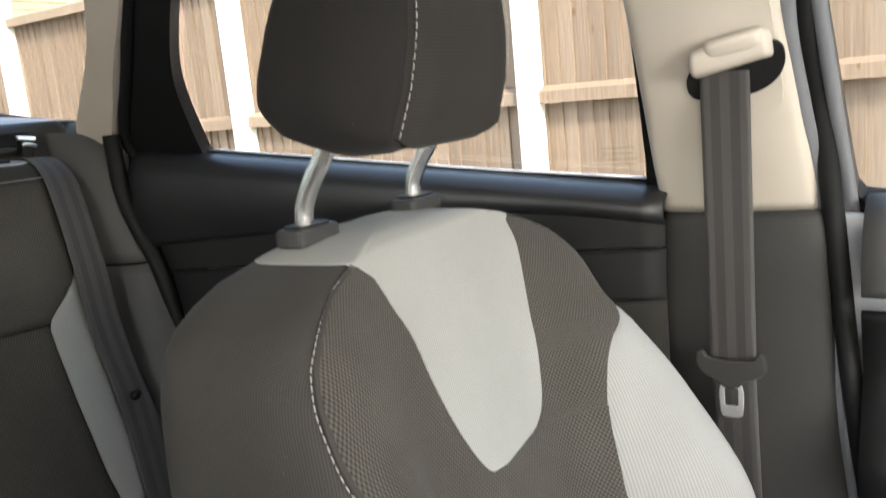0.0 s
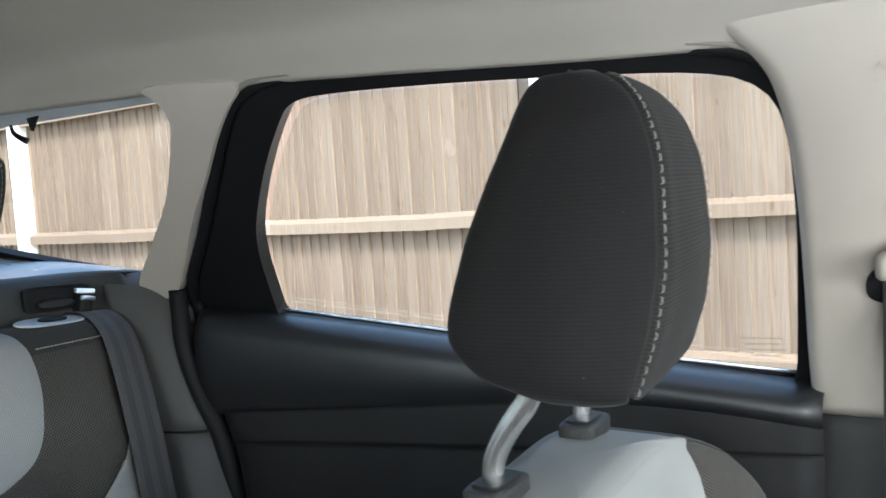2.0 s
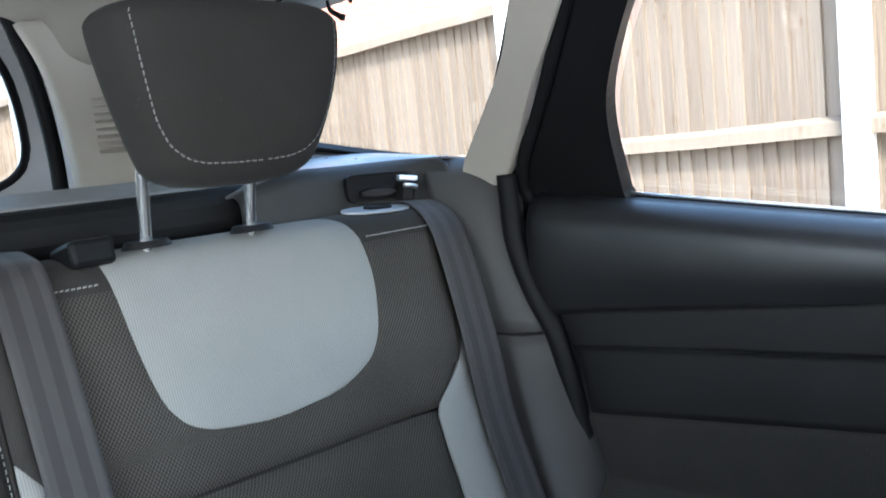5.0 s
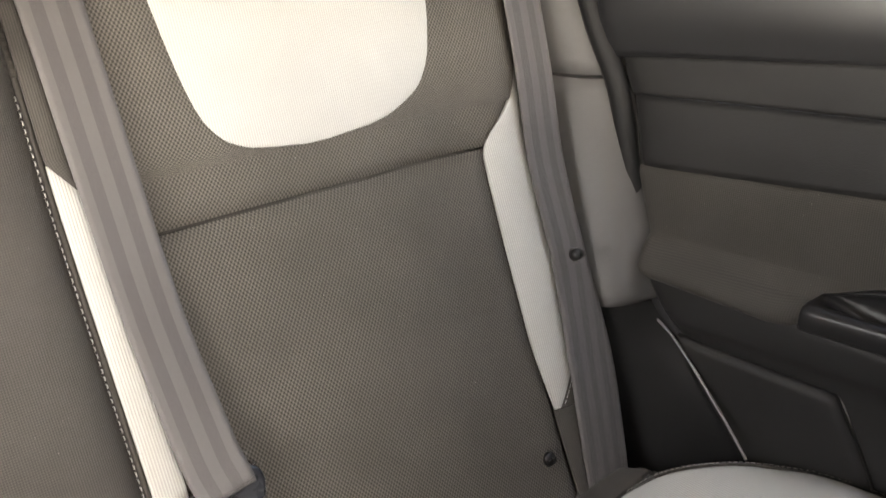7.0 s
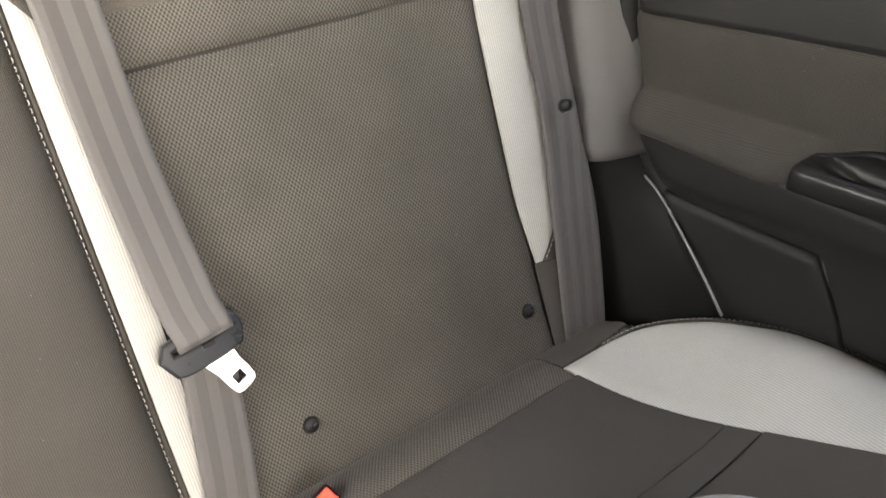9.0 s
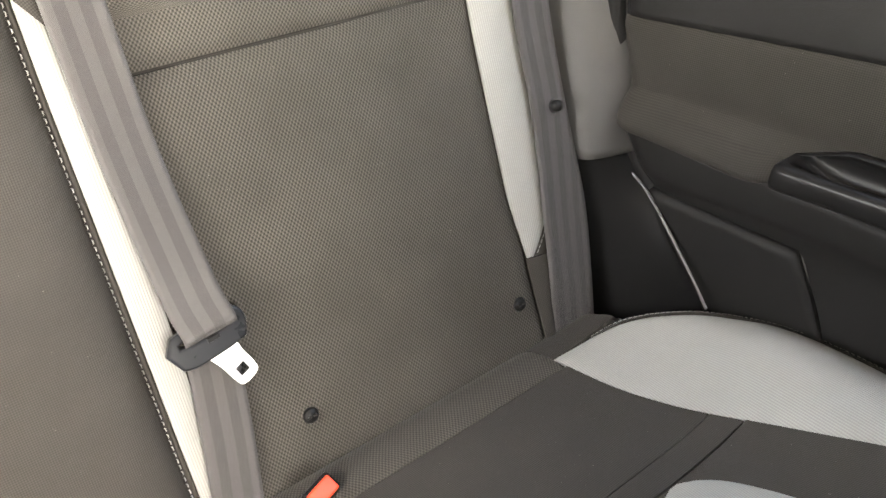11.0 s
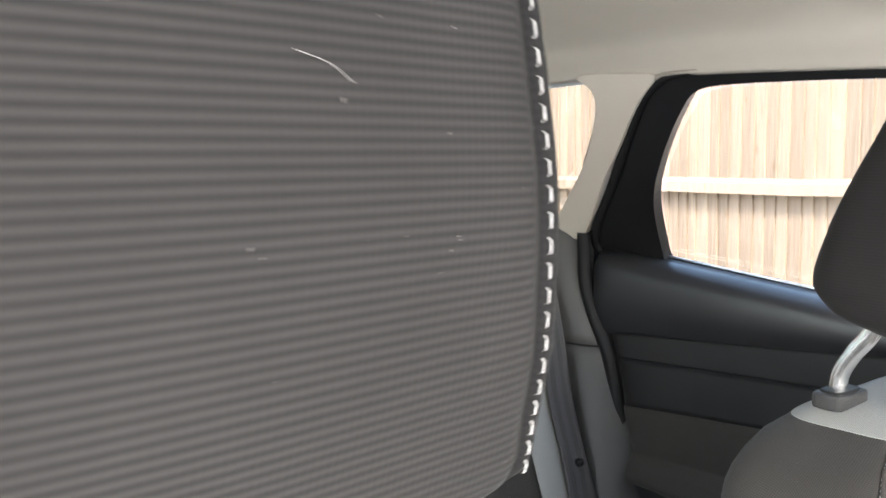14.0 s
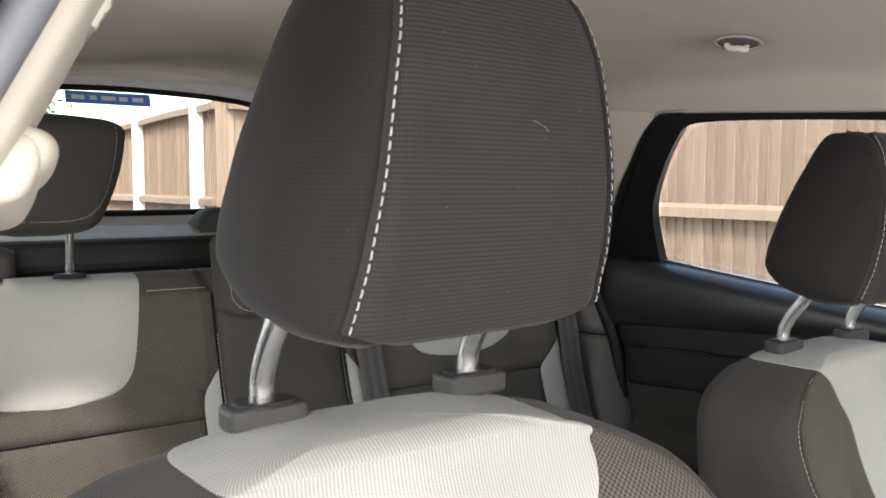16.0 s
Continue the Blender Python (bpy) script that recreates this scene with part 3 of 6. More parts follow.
def tree(at, height, seed, label):
    rnd = random.Random(seed)
    root = thing("tree", at, label, "tree", "trees behind the fence")
    tube("trunk", [(0, 0, 0), (0.06, 0.05, height * 0.3), (0.0, 0.1, height * 0.6), (0.1, 0.0, height * 0.85)], lambda f: 0.16 * (1 - 0.8 * f), BARK, root, n=4, sides=9)
    tips = []
    for i in range(9):
        z0 = height * rnd.uniform(0.3, 0.7)
        w = rnd.uniform(0, 6.28)
        r = height * rnd.uniform(0.18, 0.32)
        tip = Vector((r * math.cos(w), r * math.sin(w), z0 + height * rnd.uniform(0.12, 0.3)))
        tube("limb", [(0, 0.05, z0), (tip.x * 0.5, tip.y * 0.5, (z0 + tip.z) / 2 + 0.1), tip], lambda f: 0.06 * (1 - 0.8 * f), BARK, root, n=3, sides=6)
        tips += [tip, tip * 0.7 + Vector((0, 0, height * 0.15))]
    verts, faces = [], []
    for tip in tips:
        for _ in range(160):
            c = tip + Vector([rnd.gauss(0, height * 0.085) for _ in range(3)])
            s = rnd.uniform(0.05, 0.1)
            e = Euler([rnd.uniform(0, 6.28) for _ in range(3)]).to_matrix()
            k = len(verts)
            verts += [c + e @ Vector(v) * s for v in ((-1, 0, 0), (0, -0.5, 0.1), (1, 0, 0), (0, 0.5, 0.1))]
            faces.append((k, k + 1, k + 2, k + 3))
    hang("crown", mesh_of("crown", verts, faces, LEAF, smooth=False), root, "uneven green leafy crown")


tree((-1.5, 19.5, 0), 5.6, 3, "green leafy tree standing behind the fence")
tree((-5.0, 20.0, 0), 6.2, 5, "green leafy tree standing behind the fence")
tree((1.2, 20.5, 0), 4.6, 8, "small green leafy tree behind the fence")

def red_roofed_house():
    """A house beyond the fence, of which the tiled roof shows above the boards."""
    root = thing("house", (9.5, 12.5, 0.0), "brick house with a red tiled roof beyond the fence", "house")
    block("wall", (8.4, 4.2, 2.7), ROOF_TILE, root, "red brick wall", (9.8, 12.7, 1.35), 0.02)
    rnd = random.Random(4)
    low, high = Vector((0, 10.2, 2.45)), Vector((0, 14.2, 5.3))
    n = 20
    d = (high - low) / n
    tilt = math.degrees(math.atan2(d.z, d.y))
    course = None
    for k in range(n):
        c = low + d * (k + 0.5) + Vector((9.8 + rnd.uniform(-0.02, 0.02), 0, 0.05))
        if course is None:
            course = block("tile_course", (9.0, d.length * 1.12, 0.03), ROOF_TILE, root, "", None, 0.004, 1)
        else:
            course = hang("tile_course", course.data, root)
        course.matrix_basis = pose(c.x, c.y, c.z, tilt - 4, 0, 0)
    back = block("roof_back", (9.0, 4.9, 0.06), ROOF_TILE, root, "", pose(9.8, 16.2, 3.9, -tilt, 0, 0), 0.01)
    at = root.matrix_world.translation
    for o in root.children:
        o.matrix_basis = Matrix.Translation(-at) @ o.matrix_basis


red_roofed_house()


def white_car():
    """A white hatchback parked further back, its front towards this car."""
    cx = -0.19
    root = thing("parked_car", (cx, 6.6, 0.0), "white hatchback parked facing this car", "car")
    side = lambda k: [(cx + 0.9 * k * a, h) for a, h in ((-0.94, 0.0), (-1.0, 0.35), (-0.97, 0.75), (-0.86, 0.96), (-0.4, 1.0), (0.4, 1.0), (0.86, 0.96), (0.97, 0.75), (1.0, 0.35), (0.94, 0.0))]
    rows = []
    for y, k, top in ((4.72, 0.80, 0.50), (4.76, 0.88, 0.60), (4.95, 0.97, 0.72), (5.4, 1.0, 0.82), (5.75, 1.0, 0.93), (7.9, 1.0, 0.95), (8.5, 0.95, 0.93), (8.62, 0.85, 0.80)):
        rows.append([(x, y, 0.20 + (top - 0.20) * h) for x, h in side(k)])
    body = sheet("body", rows, CAR_WHITE, root, "white painted body", thick=0.02, out=1, n=4)
    rows = []
    for y, k, z in ((5.70, 0.88, 0.90), (6.05, 0.80, 1.18), (6.45, 0.71, 1.43), (7.2, 0.70, 1.49), (8.0, 0.69, 1.45), (8.45, 0.74, 1.15), (8.58, 0.80, 0.92)):
        rows.append([(cx + 0.9 * k * a, y, z - d) for a, d in ((-1.0, 0.06), (-0.88, 0.012), (-0.4, 0.0), (0.4, 0.0), (0.88, 0.012), (1.0, 0.06))])
    sheet("roof", rows, CAR_WHITE, root, "white painted roof", thick=0.02, out=1, n=4)
    screen = [[(cx + 0.9 * k * a, y - 0.022 + 0.03 * a * a, z) for a in (-0.9, -0.45, 0.0, 0.45, 0.9)] for y, k, z in ((5.72, 0.86, 0.925), (6.05, 0.79, 1.20), (6.38, 0.70, 1.41))]
    sheet("windscreen", screen, PLASTIC_SMOOTH, root, "dark windscreen", thick=0.006, out=1)
    for s in (-1, 1):
        win = [[(cx + s * 0.9 * (k + 0.012), y, z) for y in ys] for k, ys, z in ((0.90, (5.95, 6.6, 7.3, 8.3), 0.93), (0.82, (6.12, 6.65, 7.3, 8.25), 1.15), (0.73, (6.45, 6.8, 7.3, 8.05), 1.36))]
        sheet("side_window", win, PLASTIC_SMOOTH, root, "dark side windows", thick=0.05, out=s)
        lamp = [[(cx + s * (0.48 + 0.36 * f), 4.775 + 0.20 * f * f + 0.05 * g - 0.012, 0.60 + 0.12 * g) for f in (0, 0.5, 1.0)] for g in (0, 0.5, 1.0)]
        sheet("headlight", lamp, SILVER, root, "clear headlight", thick=0.02, out=s)
        block("mirror", (0.20, 0.10, 0.13), CAR_WHITE, root, "", (cx + s * 0.96, 6.0, 0.99), 0.03, 3)
        for y in (5.42, 7.95):
            wheel = tube("wheel", [(cx + s * 0.78, y, 0.31), (cx + s * 0.91, y, 0.31)], 0.31, RUBBER, root, "black tyre", n=1, sides=32)
            tube("rim", [(cx + s * 0.88, y, 0.31), (cx + s * 0.915, y, 0.31)], 0.21, SILVER, wheel, "silver rim", n=1, sides=24)
    block("grille", (0.9, 0.03, 0.10), PLASTIC_BLACK, root, "black grille", (cx, 4.735, 0.47), 0.01)
    block("number_plate", (0.52, 0.015, 0.11), WHITE, root, "plain white plate", (cx, 4.715, 0.36), 0.004)
    settle(root)


white_car()

# ---- front seats ----

SEAT_X = 0.385
SEAT_ROWS = (  # height: half width, front, bolster depth, back
    (1.1222, 0.001, -0.012, 0.0, -0.011),
    (1.121, 0.030, -0.031, 0.0, 0.014),
    (1.119, 0.069, -0.046, 0.0016, 0.0185),
    (1.110, 0.117, -0.059, 0.0043, 0.033),
    (1.095, 0.167, -0.063, 0.009, 0.040),
    (1.075, 0.203, -0.0715, 0.0176, 0.0395),
    (1.045, 0.224, -0.0855, 0.0233, 0.0323),
    (1.010, 0.235, -0.092, 0.0328, 0.0222),
    (0.980, 0.242, -0.098, 0.0527, 0.0153),
    (0.914, 0.256, -0.113, 0.0833, 0.0144),
    (0.800, 0.268, -0.140, 0.1147, 0.0058),
    (0.650, 0.273, -0.182, 0.1096, -0.0134),
    (0.500, 0.260, -0.223, 0.061, -0.037),
    (0.440, 0.239, -0.227, 0.009, -0.041),
)
seat_w, seat_f, seat_b, seat_k = (curve_of(*((r[0], r[n]) for r in SEAT_ROWS)) for n in (1, 2, 3, 4))


def loop_point(us, xs, ys, u):
    """A point of a half section through (x, y) knots at 0, 1, 2 ..., by a smooth line; u may be negative for the other half."""
    s = -1 if u < 0 else 1
    a = abs(u)
    n = len(xs) - 1
    i = min(int(a), n - 1)
    t = a - i

    def at(k):
        if k < 0:
            return -xs[-k], ys[-k]
        if k > n:
            return 2 * xs[n] - xs[n - 1] if False else -xs[2 * n - k], ys[2 * n - k]
        return xs[k], ys[k]

    p = [at(i + j) for j in (-1, 0, 1, 2)]
    out = []
    for c in (0, 1):
        w, x, y, z = (q[c] for q in p)
        out.append(0.5 * (2 * x + (y - w) * t + (2 * w - 5 * x + 4 * y - z) * t * t + (3 * x - w - 3 * y + z) * t ** 3))
    return s * out[0], out[1]


def seat_surface(u, v):
    """u 0 to 7 from the middle of the front round the side to the middle of the back."""
    w, f, b, k = seat_w(v), seat_f(v), seat_b(v), seat_k(v)
    xs = (0, 0.40 * w, 0.78 * w, 0.955 * w, 1.0 * w, 0.99 * w, 0.75 * w, 0.0)
    side = f + (k - f) * 0.35
    ys = (f, f - 0.06 * b, f - b, f - 0.86 * b, side, k - (k - f) * 0.18, k, k)
    x, y = loop_point(None, xs, ys, max(-7, min(7, u)))
    return Vector((SEAT_X - 0.004 + x - 0.035 * y, y + 0.035 * x, v))


HEAD_ROWS = (  # height: half width, front, back, stitch line, its set-back
    (1.1750, 0.034, -0.0628, -0.0416, 0.0215, 0.0022),
    (1.1780, 0.069, -0.0771, -0.0274, 0.058, 0.0023),
    (1.1877, 0.0934, -0.0879, -0.0062, 0.0867, 0.0035),
    (1.2024, 0.1032, -0.0944, 0.0245, 0.085, 0.0042),
    (1.2268, 0.1095, -0.1037, 0.0395, 0.0825, 0.0052),
    (1.2708, 0.1034, -0.110, 0.0285, 0.077, 0.0043),
    (1.3148, 0.092, -0.1086, 0.0103, 0.0704, 0.0025),
    (1.3490, 0.081, -0.1011, -0.0069, 0.0622, 0.0019),
    (1.3724, 0.0615, -0.0856, -0.0155, 0.047, 0.0018),
    (1.3822, 0.0530, -0.0705, -0.0260, 0.0336, 0.0024),
    (1.3861, 0.0460, -0.0592, -0.0431, 0.012, 0.0032),
)
head_w, head_f, head_k, head_s, head_q = (curve_of(*((r[0], r[n]) for r in HEAD_ROWS)) for n in (1, 2, 3, 4, 5))


def head_surface(u, v):
    """The headrest about its own middle: u 0 to 7 from the middle of the front round to the middle of the back."""
    w, f, k, s, q = head_w(v), head_f(v), head_k(v), head_s(v), head_q(v)
    d = k - f
    e = min(1.0, d / 0.08)
    xs = (0, 0.55 * s, s, (s + w) / 2 + 0.003 * e, w, 0.93 * w, 0.62 * w, 0.0)
    ys = (f, f + 0.3 * q, f + q, f + q + 0.3 * (0.45 * d - q), f + 0.45 * d, k - 0.16 * d, k - 0.02 * d, k)
    x, y = loop_point(None, xs, ys, max(-7, min(7, u)))
    return Vector((x, y + 0.04, v - 1.28))


const = lambda c: (lambda v: c)


def seat_u(dx, v):
    """The section's parameter at which the front reaches dx metres off the middle."""
    w = max(seat_w(v), 1e-4)
    r = abs(dx) / w
    u = r / 0.40 if r < 0.40 else 1 + (r - 0.40) / 0.38 if r < 0.78 else 2 + (r - 0.78) / 0.175
    return math.copysign(min(u, 3.0), dx)


def collar(name, at, parent):
    """Rounded block with a shallow step on its top."""
    loop = smooth_loop([(-0.025, -0.011), (-0.017, -0.015), (0.017, -0.015), (0.025, -0.011), (0.025, 0.011), (0.017, 0.015), (-0.017, 0.015), (-0.025, 0.011)], 2)
    o = plate(name, loop, 0.014, PLASTIC_GREY, parent, "black plastic collar", Matrix.Translation(Vector(at) - Vector((0, 0, 0.008))), 0.003)
    plate("collar_cap", [(x * 0.72, y * 0.72) for x, y in loop], 0.003, PLASTIC_BLACK, o, "", Matrix.Translation(Vector(at) + Vector((0, 0, 0.005))), 0.001)
    return o


def front_seat(head_at=(0.0, 0.0, 0.0), head_size=1.0, turn=0.073, post_move=(0.0, 0.0), lint=False):
    root = thing("front_seat", (SEAT_X, -0.1, 0.3), "dark ribbed fabric front seat with pale grey centre panel", "car seat", "front seats")
    back = shell("backrest", seat_surface, -7, 7, 0.44, 1.1222, 84, 60, FABRIC_FLAT, root)
    vl = curve_of((1.1105, -0.112), (1.1083, -0.106), (1.102, -0.095), (1.093, -0.0835), (1.0684, -0.0765), (1.0271, -0.066), (0.9773, -0.0488), (0.9415, -0.0328), (0.9225, -0.020), (0.9190, -0.014), (0.9165, 0.006))
    vr = curve_of((1.1105, 0.129), (1.103, 0.124), (1.0762, 0.1188), (1.0425, 0.1075), (0.9955, 0.1037), (0.9513, 0.0945), (0.9331, 0.0861), (0.9230, 0.075), (0.9190, 0.064), (0.9175, 0.038), (0.9165, 0.010))
    ul, ur = (lambda v: seat_u(vl(v), v)), (lambda v: seat_u(vr(v), v))
    seam = curve_of((1.1105, 2.30), (1.1083, 2.36), (1.1026, 2.58), (1.0902, 2.52), (1.0783, 2.65), (1.0635, 2.82), (1.0481, 2.86), (1.0271, 2.78), (1.0095, 2.70), (0.98, 2.55), (0.914, 2.39), (0.8, 2.26), (0.65, 2.16), (0.5, 2.06))
    seam_l = lambda v: -max(seam(v), 0.02 - ul(v))
    panel("top_panel", seat_surface, const(-7.0), const(7.0), 1.1105, 1.1222, 150, 26, FABRIC_LIGHT, back, "pale grey woven panel", dip=0.0004, ends=(1, 0))
    panel("centre_panel", seat_surface, ul, ur, 0.9165, 1.1105, 30, 70, FABRIC_LIGHT, back, "pale grey woven panel", ends=(1, 0), dip=0.0)
    panel("inner_bolster", seat_surface, seam_l, ul, 0.9165, 1.110, 36, 54, FABRIC_DARK, back, dip=0.001, ends=(0, 1))
    right = curve_of((1.110, 2.60), (1.10, 2.75), (1.05, 2.86), (0.985, 2.86))
    edge = curve_of((1.110, 2.60), (1.10, 2.75), (1.05, 2.86), (1.000, 2.86), (0.9899, 2.40), (0.9766, 1.86), (0.9492, 1.58), (0.9085, 1.41), (0.8664, 1.34), (0.8293, 1.30), (0.7, 1.35), (0.6, 1.5), (0.5, 1.9))
    panel("outer_bolster", seat_surface, ur, edge, 0.9165, 1.110, 36, 54, FABRIC_DARK, back, dip=0.003, ends=(0, 1))
    panel("lower_panel", seat_surface, seam_l, edge, 0.46, 0.9166, 50, 50, FABRIC_DARK, back, dip=0.001, ends=(1, 0))
    panel("bolster_patch", seat_surface, edge, const(2.90), 0.46, 1.000, 24, 60, FABRIC_LIGHT, back, "pale grey woven panel", dip=0.003, ends=(1, 1))
    panel("side_panel", seat_surface, const(-6.4), seam_l, 0.46, 1.1105, 40, 64, FABRIC_FLAT, back, dip=0.0012)
    panel("side_panel", seat_surface, lambda v: right(v) if v > 1.0 else 2.90, const(6.4), 0.46, 1.1105, 40, 64, FABRIC_FLAT, back, dip=0.0012)
    stitches("stitching", seat_surface, lambda v: seam_l(v) - 0.09, 0.5, 1.104, back, 120, size=0.0042, width=0.0010, lift=0.0002)
    tube("piping", [seat_surface(seam_l(v), v) for v in [1.106 - 0.6 * k / 60 for k in range(61)]], 0.0022, FABRIC_FLAT, back, n=1, sides=8)
    # Cushion below the backrest.
    rows = []
    for y, z, w in ((-0.16, 0.47, 0.25), (-0.30, 0.46, 0.262), (-0.50, 0.47, 0.262), (-0.63, 0.48, 0.255), (-0.67, 0.45, 0.25), (-0.68, 0.38, 0.245)):
        rows.append([(SEAT_X - w, y, z - 0.13), (SEAT_X - w, y, z - 0.01), (SEAT_X - w * 0.86, y, z + 0.035), (SEAT_X - w * 0.5, y, z), (SEAT_X, y, z - 0.006), (SEAT_X + w * 0.5, y, z), (SEAT_X + w * 0.86, y, z + 0.035), (SEAT_X + w, y, z - 0.01), (SEAT_X + w, y, z - 0.13)])
    sheet("cushion", rows, FABRIC_DARK, root, thick=0.05, out=-1)
    block("seat_base", (0.44, 0.46, 0.08), PLASTIC_BLACK, root, "black plastic base", (SEAT_X, -0.40, 0.30), 0.02)
    for s in (-1, 1):
        block("seat_rail", (0.04, 0.55, 0.05), PLASTIC_GREY, root, "", (SEAT_X + s * 0.19, -0.38, 0.235), 0.006)
    # Headrest on two bent posts, turned and tipped a little; it can be set further back.
    def own_head(u, v):
        p = Matrix.Rotation(turn, 3, "Z") @ Matrix.Rotation(-0.037, 3, "X") @ head_surface(u, v) * head_size
        return p + Vector((SEAT_X + 0.006 + head_at[0], head_at[1] - 0.04, 1.28 + head_at[2]))

    head = shell("headrest", own_head, -7, 7, 1.175, 1.3861, 84, 44, FABRIC_HEAD, root, lift=-0.004)
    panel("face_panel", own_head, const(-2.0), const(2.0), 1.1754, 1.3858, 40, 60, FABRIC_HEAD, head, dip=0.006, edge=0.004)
    # Side covers wear the darkened copy, as less light reaches them.
    panel("side_cover", own_head, const(-6.95), const(-2.0), 1.1754, 1.3858, 44, 60, FABRIC_HEAD_SHADED, head, dip=0.006, edge=0.004)
    panel("side_cover", own_head, const(2.0), const(6.95), 1.1754, 1.3858, 44, 60, FABRIC_HEAD_SHADED, head, dip=0.006, edge=0.004)
    for s in (-1, 1):
        stitches("stitching", own_head, const(s * 1.95), 1.188, 1.378, head, 66, size=0.0047, width=0.0013, lift=-0.0004)
        x, dy = SEAT_X + s * 0.0745 + post_move[0], post_move[1]
        tube("headrest_post", [(x, y + dy, z) for y, z in ((0.004, 1.10), (0.002, 1.133), (-0.001, 1.147), (-0.011, 1.164), (-0.024, 1.181), (-0.034, 1.20))], 0.0074, CHROME, head, "polished steel post", n=7, sides=18)
        collar("post_collar", (x, dy, 1.1235), head)
    if lint:
        for u0, v0, u1, v1 in ((0.25, 1.288, 0.52, 1.283),):
            a, c = own_head(u0, v0), own_head(u1, v1)
            tube("lint", [a + Vector((0, -0.0006, 0)), (a + c) / 2 + Vector((0.0008, -0.0012, 0.0006)), c + Vector((0, -0.0006, 0))], 0.00008, THREAD, head, "stray pale fibre", n=3, sides=5)
    settle(root)
    return root


front_seat()
near_seat = front_seat((0.033, 0.0325, 0.001), 1.11, 0.103, (0.0136, 0.0173), True)
near_seat.matrix_world = Matrix.Translation(Vector((SEAT_X, -0.1, 0.3)) + Vector((-0.7436, -0.1613, 0.0615)))

# ---- rear seats ----

REAR_MID = -0.057
rear_y = curve_of((0.55, 0.485), (0.60, 0.507), (0.66, 0.535), (0.80, 0.592), (0.93, 0.646), (0.957, 0.657), (1.0, 0.672), (1.05, 0.687), (1.10, 0.702), (1.14, 0.714), (1.165, 0.724), (1.185, 0.742), (1.21, 0.77), (1.24, 0.80), (1.26, 0.812), (1.28, 0.815))
rear_z = curve_of((0.55, 0.55), (0.957, 0.957), (1.10, 1.10), (1.14, 1.139), (1.165, 1.160), (1.185, 1.174), (1.21, 1.179), (1.24, 1.177), (1.26, 1.165), (1.28, 1.14))

foot_edge = curve_of((0.55, 0.482), (0.60, 0.491), (0.64, 0.502), (0.68, 0.512), (0.72, 0.526), (0.76, 0.545), (0.80, 0.575), (0.84, 0.62))


def rear_surface(u, v):
    """The backrest's face: u across (x on the far side), v up the face and over the top."""
    y = rear_y(v)
    y += 0.05 * max(0.0, (u - 0.53) / 0.07) ** 2 if u > 0.53 else 0.0
    y -= 0.012 * math.exp(-(((u - 0.51) / 0.04) ** 2)) * (1 if v < 1.03 else math.exp(-(((v - 1.03) / 0.05) ** 2)))
    y -= 0.010 * math.exp(-(((v - 0.80) / 0.1) ** 2)) * math.exp(-(((u - 0.30) / 0.14) ** 2))
    y += min(0.05, 0.9 * max(0.0, u - foot_edge(v)))
    return Vector((u, y, rear_z(v)))


